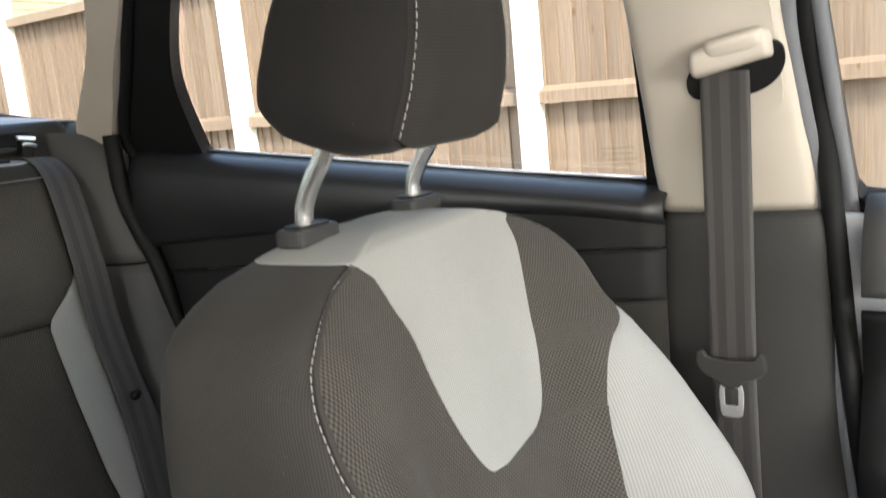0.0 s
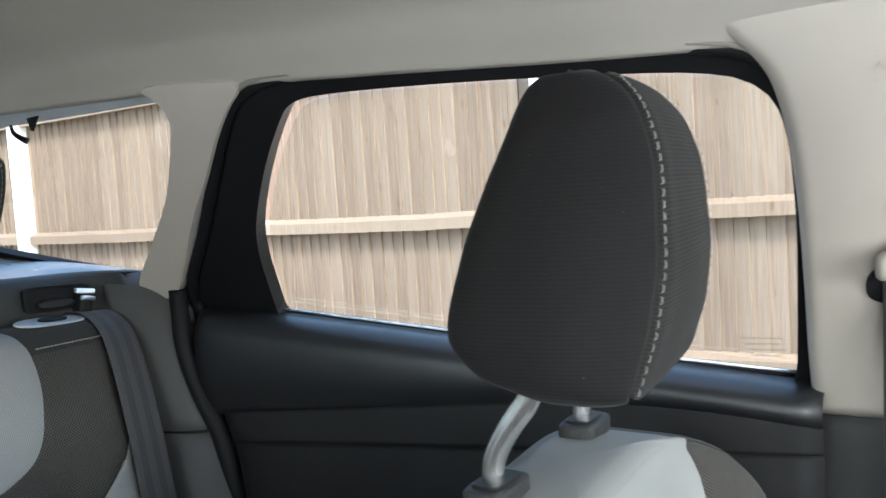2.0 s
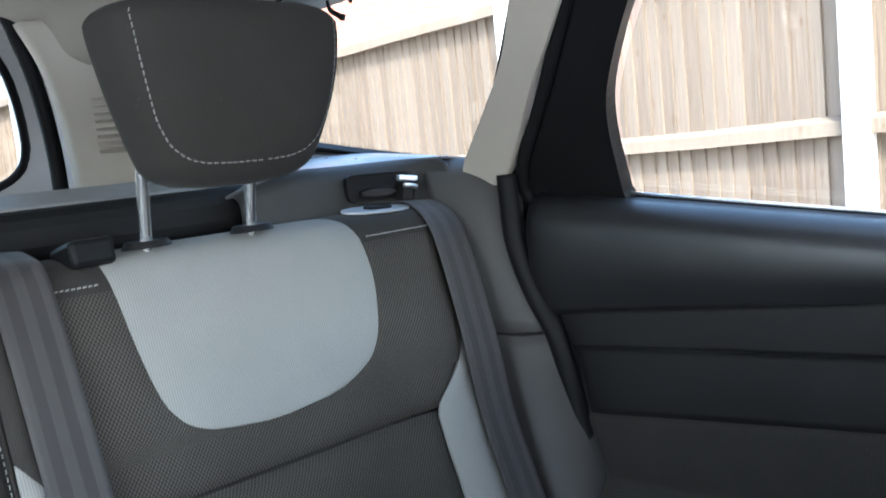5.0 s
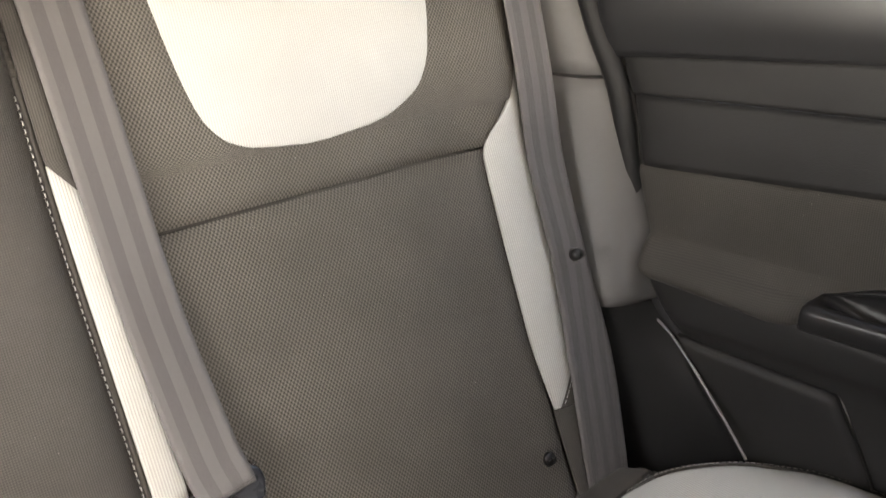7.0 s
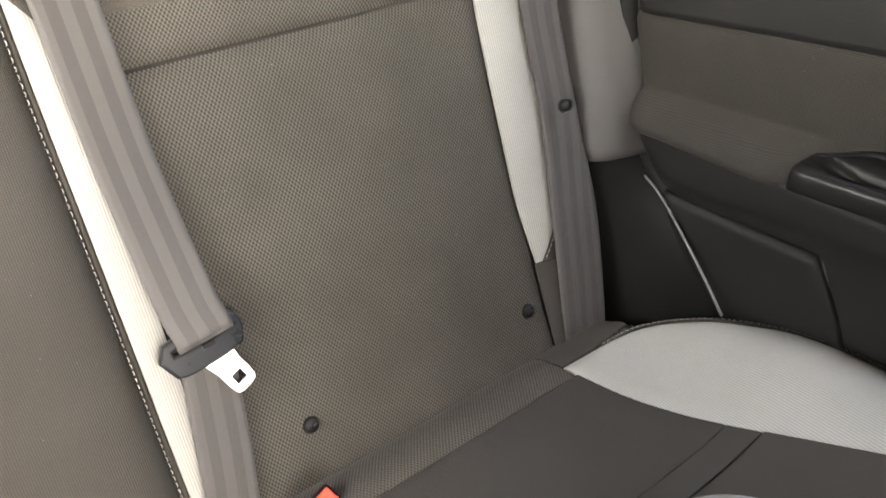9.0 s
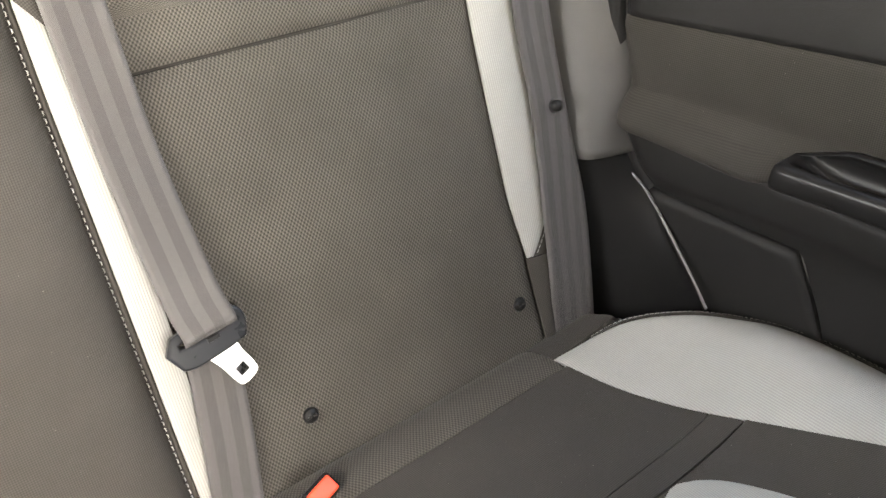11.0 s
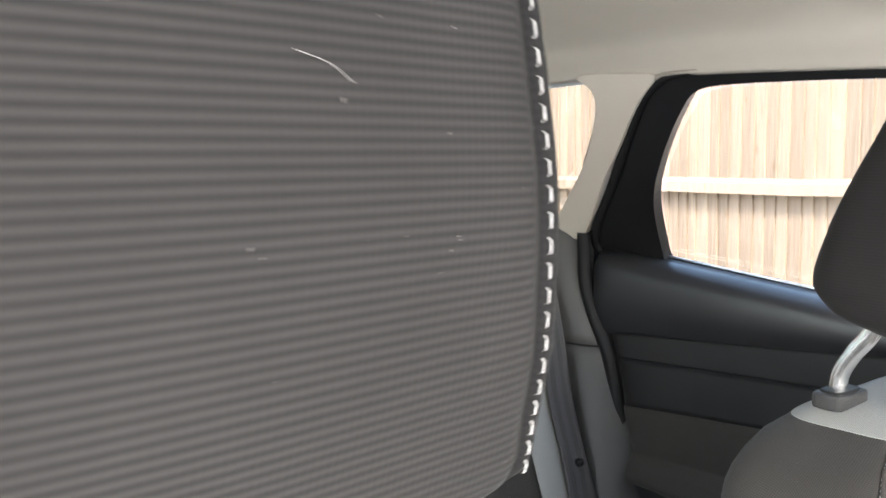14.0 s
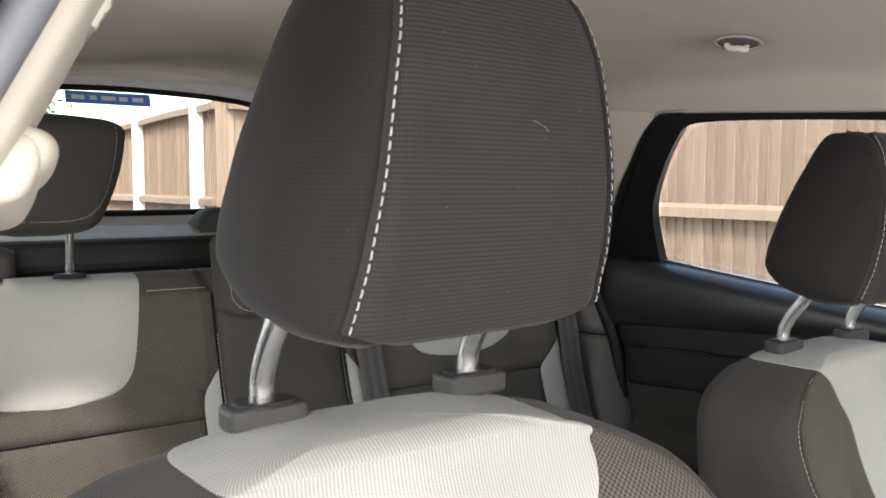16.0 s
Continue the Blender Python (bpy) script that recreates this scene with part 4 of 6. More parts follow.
def rear_outer_seat(flip):
    """An outer rear backrest, drawn for the far side; flip mirrors it about the bench's middle."""
    fx = lambda p: Vector((2 * REAR_MID - p.x, p.y, p.z)) if flip else p
    surf = lambda u, v: fx(rear_surface(u, v))
    out = -1 if flip else 1
    root = thing("passenger_seat", fx(Vector((0.31, 0.6, 0.56))), "dark fabric rear backrest with pale grey upper panel", "rear seat", "rear seats")
    # Foam body behind the covers.
    rows = []
    for v in (0.555, 0.66, 0.80, 0.957, 1.06, 1.14, 1.185, 1.24):
        rows.append([fx(rear_surface(u, v) + Vector((0, 0.013, -0.006))) for u in (0.055, 0.15, 0.30, 0.45, 0.585)])
    body = sheet("backrest", rows, FABRIC_FLAT, root, thick=0.07, out=out)
    low_l, low_r = curve_of((0.55, 0.080), (0.957, 0.086), (1.03, 0.075)), curve_of((0.55, 0.478), (0.679, 0.478), (0.766, 0.472), (0.944, 0.477), (0.957, 0.481))
    panel("lower_panel", surf, low_l, low_r, 0.555, 0.9545, 50, 50, FABRIC_DARK, body, dip=0.008, edge=0.007, out=out)
    hl = curve_of((0.998, 0.285), (1.0, 0.262), (1.007, 0.222), (1.02, 0.200), (1.043, 0.186), (1.089, 0.176), (1.15, 0.168), (1.187, 0.164), (1.26, 0.160))
    hr = curve_of((0.998, 0.30), (1.0, 0.335), (1.007, 0.376), (1.032, 0.423), (1.065, 0.441), (1.118, 0.451), (1.152, 0.449), (1.187, 0.440), (1.26, 0.425))
    panel("upper_panel", surf, hl, hr, 0.998, 1.262, 34, 60, FABRIC_LIGHT, body, "pale grey woven panel", dip=0.002, out=out, ends=(1, 0))
    wr = curve_of((0.955, 0.481), (1.0, 0.530), (1.035, 0.560), (1.06, 0.566), (1.26, 0.56))
    panel("surround_panel", surf, low_l, hl, 0.998, 1.150, 22, 40, FABRIC_DARK, body, dip=0.002, out=out, ends=(0, 1))
    panel("surround_panel", surf, hr, wr, 0.998, 1.150, 22, 40, FABRIC_DARK, body, dip=0.002, out=out, ends=(0, 1))
    panel("surround_panel", surf, low_l, wr, 0.9575, 0.9985, 50, 14, FABRIC_DARK, body, dip=0.008, edge=0.007, out=out, ends=(1, 0))
    panel("top_cover", surf, low_l, hl, 1.150, 1.262, 10, 20, FABRIC_FLAT, body, dip=0.002, out=out, ends=(1, 0))
    panel("top_cover", surf, hr, const(0.575), 1.150, 1.262, 14, 20, FABRIC_FLAT, body, dip=0.002, out=out, ends=(1, 0))
    panel("strip_panel", surf, const(0.057), lambda v: min(low_l(v), 0.0575 + 0.75 * (1.026 - v)), 0.555, 1.026, 6, 50, FABRIC_LIGHT, body, "pale grey woven strip", dip=0.002, out=out)
    panel("corner_panel", surf, lambda v: max(0.057, min(low_l(v) - 0.0005, 0.0575 + 0.75 * (1.026 - v))), low_l, 0.990, 1.150, 6, 24, FABRIC_FLAT, body, dip=0.002, out=out)
    bl = curve_of((0.679, 0.480), (0.766, 0.472), (0.944, 0.477), (0.957, 0.481), (1.0, 0.530), (1.035, 0.560))
    br = curve_of((0.679, 0.487), (0.70, 0.503), (0.719, 0.516), (0.93, 0.550), (1.035, 0.566))
    panel("bolster_patch", surf, bl, br, 0.679, 1.033, 10, 50, FABRIC_LIGHT, body, "pale grey woven panel", dip=0.002, out=out)
    panel("bolster_side", surf, br, const(0.585), 0.679, 1.15, 10, 40, FABRIC_FLAT, body, dip=0.002, out=out)
    panel("bolster_foot", surf, const(0.479), const(0.555), 0.56, 0.678, 10, 14, FABRIC_FLAT, body, dip=0.002, out=out)
    stitches("stitching", surf, lambda v: br(v) + 0.002, 0.682, 0.718, body, 20, size=0.0042, width=0.001, lift=0.0, out=out)
    for a, c in ((0.063, 0.159), (0.456, 0.560)):
        line = lambda u, v: surf(v, 1.157 + u)
        stitches("stitching", line, const(0.0), a, c, body, 30, size=0.0034, width=0.0017, lift=0.0003, out=-out)
    for x in (0.179, 0.455):
        p = fx(rear_surface(x, 0.634))
        o = tube("fixing_button", [p + Vector((0, -0.0, 0)), p + Vector((0, -0.0035, 0.0014))], lambda f: 0.0086 * (1 - 0.25 * f), PLASTIC_SMOOTH, body, "round black plastic button", n=2, sides=18)
        for s in (-1, 1):
            block("button_slot", (0.0035, 0.002, 0.0025), PLASTIC_GREY, o, "", p + Vector((s * 0.003, -0.0037, 0.0015)), 0)
    # Headrest on two straight posts.
    hx, hz = (0.313, 1.323) if flip else (0.285, 1.306)

    def rear_head(u, v):
        """v from 0 (bottom) to 1 (top)."""
        w = 0.118 * (1 - 0.36 * (1 - v) ** 2.0) * min(1.0, (max(0.0, 1 - (2 * v - 1) ** 10)) ** 0.35 + 0.02)
        d = 0.036 * min(1.0, max(0.0, 1 - (2 * v - 1) ** 6) ** 0.5 + 0.02)
        z = hz - 0.077 + 0.171 * v
        back = d * (1.0 + 1.6 * v)
        yc = 0.690 - 0.015 * v - 0.02 * math.sin(v * 2.4)
        xs = (0, 0.5 * w, 0.86 * w, w, 0.97 * w, 0.6 * w, 0)
        ys = (-d, -0.97 * d, -0.72 * d, 0, 0.55 * back, 0.95 * back, back)
        x, y = loop_point(None, xs, ys, max(-6, min(6, u)))
        return fx(Vector((hx + x, yc + y, z)))

    head = shell("headrest", rear_head, -6, 6, 0.002, 0.998, 60, 40, FABRIC_FLAT, root, lift=0.0, out=out)
    head_line = curve_of((0.13, 0.4), (0.14, 1.0), (0.18, 1.5), (0.26, 1.82), (0.4, 1.95), (1.0, 1.95))
    stitches("stitching", rear_head, lambda v: head_line(v), 0.13, 0.93, head, 60, size=0.0045, width=0.0012, lift=0.0005, out=out)
    stitches("stitching", rear_head, lambda v: -head_line(v), 0.13, 0.93, head, 60, size=0.0045, width=0.0012, lift=0.0005, out=out)
    stitches("stitching", lambda a, c: rear_head(c, 0.13 + a), const(0.0), -0.42, 0.42, head, 20, size=0.0045, width=0.0012, lift=0.0005, out=-out)
    for x in ((0.262, 0.376) if flip else (0.216, 0.330)):
        tube("headrest_post", [fx(Vector(q)) for q in ((x, 0.752, 1.15), (x, 0.747, 1.19), (x, 0.728, 1.27), (x, 0.71, 1.33))], 0.0062, CHROME, head, "polished steel post", n=5, sides=16)
        bm = bmesh.new()
        bmesh.ops.create_cone(bm, cap_ends=True, segments=28, radius1=0.025, radius2=0.021, depth=0.007)
        bmesh.ops.scale(bm, vec=(1.0, 0.72, 1), verts=bm.verts)
        bmesh.ops.translate(bm, vec=fx(Vector((x, 0.747, 1.182))), verts=bm.verts)
        part("post_collar", bm, PLASTIC_BLACK, head, "black plastic collar")
    # Release catch on the shoulder.
    loop = smooth_loop([(-0.055, -0.02), (0.045, -0.024), (0.055, 0.02), (-0.04, 0.026)], 3)
    m = Matrix.Translation(fx(Vector((0.507, 0.765, 1.178)))) @ Euler((radians(8), radians(2), 0)).to_matrix().to_4x4()
    catch = plate("release_plate", loop, 0.003, SILVER, root, "satin grey release plate", m, 0.002)
    loop = smooth_loop([(-0.02, -0.009), (0.02, -0.009), (0.02, 0.009), (-0.02, 0.009)], 2)
    plate("release_button", loop, 0.004, PLASTIC_SMOOTH, catch, "", m @ Matrix.Translation((0.004, 0.0, 0.002)), 0.001)
    settle(root)
    return root


rear_outer_seat(False)
rear_outer_seat(True)


def rear_middle_seat():
    root = thing("passenger_seat", (REAR_MID, 0.6, 0.56), "dark fabric middle rear backrest with low headrest", "rear seat", "rear seats")
    half = 0.111

    def surf(u, v):
        p = rear_surface(0.3, v)
        edge = abs(u) / half
        return Vector((REAR_MID + u, rear_y(v) - 0.008 + 0.02 * edge ** 6, p.z))

    rows = [[surf(u, v) + Vector((0, 0.006, -0.004)) for u in (-half, -half * 0.6, 0, half * 0.6, half)] for v in (0.555, 0.7, 0.85, 0.957, 1.06, 1.14, 1.185, 1.24)]
    body = sheet("backrest", rows, FABRIC_FLAT, root, thick=0.07, out=1)
    panel("face_panel", surf, const(-half), const(half), 0.555, 1.262, 30, 60, FABRIC_FLAT, body, dip=0.004, ends=(0, 0))

    for side in (-1, 1):
        stitches("stitching", surf, const(side * (half - 0.004)), 0.57, 1.085, body, 110, size=0.0044, width=0.0017, lift=0.0006)
        tube("piping", [surf(side * (half + 0.002), 0.57 + 0.52 * k / 30) for k in range(31)], 0.0026, FABRIC_FLAT, body, n=1, sides=8)

    def lump(u, v):
        w = 0.106 * min(1.0, max(0.0, 1 - (2 * v - 1) ** 8) ** 0.4 + 0.02)
        d = 0.036 * min(1.0, max(0.0, 1 - (2 * v - 1) ** 6) ** 0.5 + 0.02)
        xs, ys = (0, 0.5 * w, 0.86 * w, w, 0.97 * w, 0.6 * w, 0), (-d, -0.98 * d, -0.78 * d, 0, 0.5 * d, 0.9 * d, d)
        x, y = loop_point(None, xs, ys, max(-6, min(6, u)))
        return Vector((REAR_MID + x, 0.697 + 0.033 * v + y, 1.098 + 0.149 * v))

    head = shell("headrest", lump, -6, 6, 0.002, 0.998, 60, 40, FABRIC_FLAT, root, lift=0.0)
    for s in (-1, 1):
        line = curve_of((0.1, 0.4), (0.11, 1.0), (0.16, 1.6), (0.3, 2.0), (1.0, 2.05))
        stitches("stitching", lump, lambda v: s * line(v), 0.1, 0.93, head, 60, size=0.0045, width=0.0012, lift=0.0005)
    stitches("stitching", lambda a, c: lump(c, 0.1 + a), const(0.0), -0.42, 0.42, head, 20, size=0.0045, width=0.0012, lift=0.0005, out=-1)
    settle(root)


rear_middle_seat()


def rear_bench():
    root = thing("rear_bench", (REAR_MID, 0.25, 0.3), "dark fabric rear bench cushion with pale grey side panels", "rear seat")

    seam = curve_of((0.058, 0.455), (0.062, 0.485), (0.068, 0.523), (0.080, 0.545), (0.112, 0.580), (0.159, 0.622), (0.209, 0.658), (0.244, 0.676), (0.30, 0.684), (0.45, 0.685))
    swell = curve_of((0, 0.0), (0.05, 0.45), (0.08, 0.75), (0.112, 0.82), (0.16, 0.97), (0.21, 1.35), (0.25, 1.5), (0.36, 1.55))

    def surf(u, v):
        """u across, v metres forward of the crease."""
        y = 0.515 - v
        z = curve_of((0, 0.572), (0.03, 0.592), (0.08, 0.604), (0.2, 0.606), (0.36, 0.612), (0.44, 0.600), (0.47, 0.565), (0.485, 0.50))(v)
        z += 0.035 * math.exp(-(((u - 0.60) / 0.075) ** 2)) * swell(v)
        over = max(0.0, u - max(0.545, seam(v) + 0.006))
        return Vector((u, y, z - min(0.10, 8.0 * over ** 1.5)))

    fl = lambda f: (lambda u, v: (lambda p: Vector((2 * REAR_MID - p.x, p.y, p.z)) if f else p)(surf(u, v)))
    rows = [[fl(False)(u, v) + Vector((0, 0, -0.009)) for u in (REAR_MID, 0.2, 0.4, 0.48, 0.52, 0.55, 0.58, 0.61, 0.64, 0.67, 0.69, 0.71)] for v in (0.0, 0.02, 0.04, 0.06, 0.08, 0.1, 0.13, 0.16, 0.2, 0.24, 0.29, 0.36, 0.41, 0.44, 0.47, 0.485)]
    body = sheet("cushion", rows, FABRIC_FLAT, root, thick=0.12, out=-1)
    body2 = sheet("cushion", [[Vector((2 * REAR_MID - p.x, p.y, p.z)) for p in r] for r in rows], FABRIC_FLAT, root, thick=0.12, out=1)
    for f, own in ((False, body), (True, body2)):
        s, out = fl(f), 1 if f else -1
        L = curve_of((0.058, 0.449), (0.076, 0.452), (0.127, 0.464), (0.182, 0.485), (0.232, 0.506), (0.279, 0.525), (0.324, 0.542), (0.37, 0.560), (0.46, 0.60))
        panel("side_panel", s, L, seam, 0.058, 0.46, 24, 50, FABRIC_LIGHT, own, "pale grey woven panel", dip=0.003, out=out)
        panel("back_panel", s, const(REAR_MID + 0.003), const(0.448), 0.004, 0.076, 44, 12, FABRIC_DARK, own, dip=0.003, out=out)
        panel("corner_panel", s, const(0.449), lambda v: 0.60 - 0.3 * v, 0.004, 0.057, 12, 8, FABRIC_FLAT, own, dip=0.002, out=out)
        il = curve_of((0.255, 0.405), (0.258, 0.39), (0.266, 0.375), (0.29, 0.355), (0.32, 0.345), (0.48, 0.33))
        ir = curve_of((0.255, 0.410), (0.262, 0.425), (0.281, 0.447), (0.297, 0.458), (0.33, 0.475), (0.45, 0.52))
        panel("mid_panel", s, const(REAR_MID + 0.003), lambda v: L(v) - 0.001, 0.077, 0.224, 44, 18, FABRIC_FLAT, own, dip=0.003, out=out)
        panel("mid_panel", s, const(REAR_MID + 0.003), lambda v: L(v) - 0.001, 0.225, 0.2545, 44, 8, FABRIC_FLAT, own, dip=0.003, out=out, ends=(1, 0))
        panel("front_panel", s, const(REAR_MID + 0.003), il, 0.255, 0.48, 34, 24, FABRIC_FLAT, own, dip=0.003, out=out)
        panel("front_patch", s, il, ir, 0.256, 0.46, 20, 26, FABRIC_LIGHT, own, "pale grey woven panel", dip=0.003, out=out)
        panel("front_panel", s, lambda v: ir(v), lambda v: max(L(v), ir(v) + 0.002), 0.256, 0.46, 8, 24, FABRIC_FLAT, own, dip=0.002, out=out)
        stitches("stitching", s, lambda v: seam(v) + 0.003, 0.064, 0.40, own, 80, size=0.0042, width=0.001, lift=0.0002, out=out)
        panel("edge_panel", s, lambda v: seam(v) + 0.005, const(0.705), 0.064, 0.46, 18, 40, FABRIC_FLAT, own, dip=0.002, out=out)
    settle(root)


rear_bench()

# ---- the car's shell ----
door_edge = curve_of((1.20, 0.645), (1.175, 0.644), (1.11, 0.640), (1.045, 0.614), (0.987, 0.588), (0.914, 0.572), (0.814, 0.549), (0.73, 0.503), (0.597, 0.396), (0.5, 0.34))


def window_board(name, outer, inner, off, thick, mat, parent, label=""):
    """A flat board in the leaning plane of the side windows, between two loops of (y, z)."""
    bm = bmesh.new()
    if inner:
        ring_between(bm, outer, inner[0], 160)
    else:
        bm.faces.new([bm.verts.new((y, z, 0)) for y, z in outer])
    got = bmesh.ops.extrude_face_region(bm, geom=bm.faces[:])
    for g in got["geom"]:
        if isinstance(g, bmesh.types.BMVert):
            g.co.z = thick
    for v in bm.verts:
        y, z, d = v.co
        v.co = (side_x(y, z, off) + d * 0.88, y, z + d * 0.47)
    return part(name, bm, mat, parent, label)


GLASS_LOOP = smooth_loop([(0.532, 1.142), (0.522, 1.20), (0.514, 1.243), (0.500, 1.28), (0.473, 1.319), (0.435, 1.365), (0.398, 1.402), (0.372, 1.424), (0.33, 1.429), (0.19, 1.424), (0.05, 1.415), (-0.060, 1.406), (-0.105, 1.394), (-0.128, 1.365), (-0.128, 1.28), (-0.118, 1.18), (-0.106, 1.074), (-0.08, 1.075), (0.1, 1.096), (0.4, 1.130)], 2)
SEAL_LOOP = smooth_loop([(0.665, 1.170), (0.645, 1.215), (0.59, 1.27), (0.535, 1.331), (0.477, 1.398), (0.440, 1.432), (0.40, 1.447), (0.365, 1.450), (0.114, 1.438), (-0.057, 1.428), (-0.115, 1.416), (-0.142, 1.375), (-0.142, 1.30), (-0.132, 1.18), (-0.124, 1.05), (-0.05, 1.054), (0.3, 1.096), (0.6, 1.130)], 2)


def rear_door():
    root = thing("rear_door", (0.75, 0.2, 0.42), "closed rear door with black grained trim and armrest", "car door", "rear doors")
    Y0 = -0.135
    seam_a = lambda y: min(1.036 + 0.07 * (0.6 - y), sill_z(y) - 0.034)
    seam_c = lambda y: min(0.996 + 0.035 * (0.6 - y), seam_a(y) - 0.02)
    seam_b = lambda y: 0.918 + 0.06 * (0.57 - y)

    def row(height, off):
        """Points along the door at a height that may change along it, turned in at the rear edge."""
        rear = door_edge(height(0.58))
        ys = [Y0 + (rear - Y0) * f for f in (0, 0.2, 0.4, 0.6, 0.8, 0.97)]
        return [(door_x(y) + off, y, height(y)) for y in ys] + [(door_x(rear) + off + 0.02, rear, height(rear))]

    level = lambda z: (lambda y: z)
    sill = []
    for back, drop, share in ((0.020, 0.000, 0), (-0.010, 0.000, 0), (-0.030, -0.001, 0.01), (-0.043, -0.004, 0.06), (-0.050, -0.008, 0.20), (-0.050, -0.006, 0.60), (-0.040, 0.0, 1.0)):
        line = []
        for y in (Y0, 0.0, 0.15, 0.3, 0.42, 0.53, 0.62, 0.642):
            over = 0.02 if y > 0.64 else 0.0
            line.append((sill_x(y) + back + over, y, sill_z(y) + drop - 0.004 - share * (sill_z(y) - seam_a(y) - 0.004)))
        sill.append(line)
    sheet("sill_trim", sill, PLASTIC_SOFT, root, "soft black trim along the window sill", thick=0.006, out=-1)
    sheet("upper_strip", [row(lambda y: seam_a(y) - 0.001, 0.010), row(lambda y: (seam_a(y) + seam_c(y)) / 2, 0.006), row(lambda y: seam_c(y) + 0.001, 0.004)], PLASTIC_BLACK, root, thick=0.006, out=-1)
    sheet("upper_insert", [row(lambda y: seam_c(y) - 0.001, 0.008), row(lambda y: (seam_b(y) + seam_c(y)) / 2, 0.003), row(lambda y: seam_b(y) + 0.001, 0.001)], PLASTIC_BLACK, root, thick=0.006, out=-1)
    crease = lambda y: 0.803 + 0.068 * (y - 0.526)

    def arm_row(height, off, swell):
        """Like row(), with a swelling behind the pull cup and a shallow hollow behind the cup itself."""
        rear = door_edge(height(0.53))
        line = []
        for y in (Y0, 0.0, 0.15, 0.29, 0.34, 0.365, 0.39, 0.43, 0.47, 0.505, rear - 0.016, rear - 0.005):
            f = min(1.0, max(0.0, (y - 0.335) / 0.06))
            f = f * f * (3 - 2 * f)
            back = 0.010 if y > rear - 0.01 else 0.0
            line.append((door_x(y) + off + f * swell + back * (1 if swell else 0.4), y, height(y)))
        return line + [(door_x(rear) + off + f * swell + 0.026, rear, height(rear))]

    fabric_rows = [arm_row(lambda y: seam_b(y) - 0.001, 0.004, 0.0), arm_row(lambda y: seam_b(y) - 0.012, 0.0, 0.0), arm_row(level(0.868), 0.002, -0.003)]
    for z, swell in ((0.846, -0.006), (0.836, -0.010), (0.829, -0.018), (0.822, -0.028), (0.815, -0.035)):
        fabric_rows.append(arm_row(lambda y, z=z: crease(y) + z - 0.803 if z < 0.83 else z, 0.006, swell))
    fabric_rows += [arm_row(lambda y: crease(y) + 0.006, 0.006, -0.038), arm_row(lambda y: crease(y) + 0.0015, 0.006, -0.034), arm_row(lambda y: crease(y) + 0.001, 0.006, -0.022)]
    sheet("armrest", fabric_rows, FABRIC_ARM, root, "dark padded armrest", thick=0.006, out=-1)
    sheet("lower_panel", [row(lambda y: crease(y) - 0.002, -0.014), row(lambda y: crease(y) - 0.005, -0.019), row(level(0.757), -0.016), row(level(0.738), -0.008), row(level(0.70), 0.0), row(level(0.6), 0.004), row(level(0.5), 0.01), row(level(0.40), 0.02)], PLASTIC_BLACK, root, thick=0.006, out=-1)
    # Raised pocket front, its top edge bent down towards the front.
    rows = []
    for f, (yl, yr) in ((0.0, (0.325, 0.500)), (0.35, (0.29, 0.455)), (0.7, (0.262, 0.40)), (1.0, (0.23, 0.36))):
        z = 0.722 - 0.19 * f
        rows.append([(door_x(y) - 0.006 + 0.004 * f, y, z + 0.008 * (y - yl) / (yr - yl) * (1 - f)) for y in (yl, yl + 0.4 * (yr - yl), yl + 0.8 * (yr - yl), yr)])
    sheet("map_pocket", rows, PLASTIC_BLACK, root, "black grained door pocket", thick=0.012, out=-1)
    # Lighter bars stand in for the highlight on the pocket's edges.
    for name, line in (("pocket_glint", ((0.500, 0.733), (0.43, 0.730), (0.365, 0.726), (0.327, 0.723), (0.316, 0.706), (0.30, 0.672), (0.28, 0.63))), ("pocket_glint", ((0.500, 0.733), (0.465, 0.69), (0.43, 0.643), (0.39, 0.59)))):
        tube(name, [(door_x(y) - 0.0075 + 0.004 * min(1.0, (0.733 - z) / 0.19), y, z) for y, z in line], 0.0013, COLUMN_TRIM, root, "highlight along the pocket edge, drawn as a lighter bar", n=3, sides=8)
    # Pull cup: a rounded bar with a square rear end in front of a dark hollow.
    bar = [(-0.004, 0.797), (-0.040, 0.797), (-0.0455, 0.8005), (-0.047, 0.806), (-0.0465, 0.819), (-0.043, 0.8255), (-0.036, 0.8265)]
    hollow = [(-0.031, 0.822), (-0.026, 0.808), (-0.014, 0.804), (-0.004, 0.812), (-0.001, 0.832), (-0.006, 0.841), (-0.010, 0.8425), (-0.010, 0.8445), (0.0, 0.8455)]
    bm = bmesh.new()
    loops = []
    for y, inset in ((0.3575, 0.0035), (0.3565, 0.001), (0.354, 0), (0.345, 0), (0.335, 0), (0.325, 0), (0.312, 0), (0.30, 0), (0.25, 0), (0.18, 0), (0.10, 0), (0.05, 0), (0.03, 0), (0.01, 0)):
        h = min(1.0, max(0.0, (0.350 - y) / 0.045), max(0.0, (y - 0.01) / 0.04))
        ring = bar + [(a, 0.8268 + h * (b - 0.8268)) for a, b in hollow]
        loops.append([bm.verts.new((door_x(y) + a + inset * (1 if a < -0.02 else 0), y, b + inset * (1 if b < 0.812 else -1))) for a, b in ring])
    for a, b in zip(loops, loops[1:]):
        for i in range(len(a)):
            bm.faces.new((a[i], a[(i + 1) % len(a)], b[(i + 1) % len(a)], b[i]))
    bm.faces.new(loops[0])
    bm.faces.new(loops[-1])
    bmesh.ops.recalc_face_normals(bm, faces=bm.faces)
    part("pull_cup", bm, PLASTIC_SMOOTH, root, "glossy black pull cup", True)
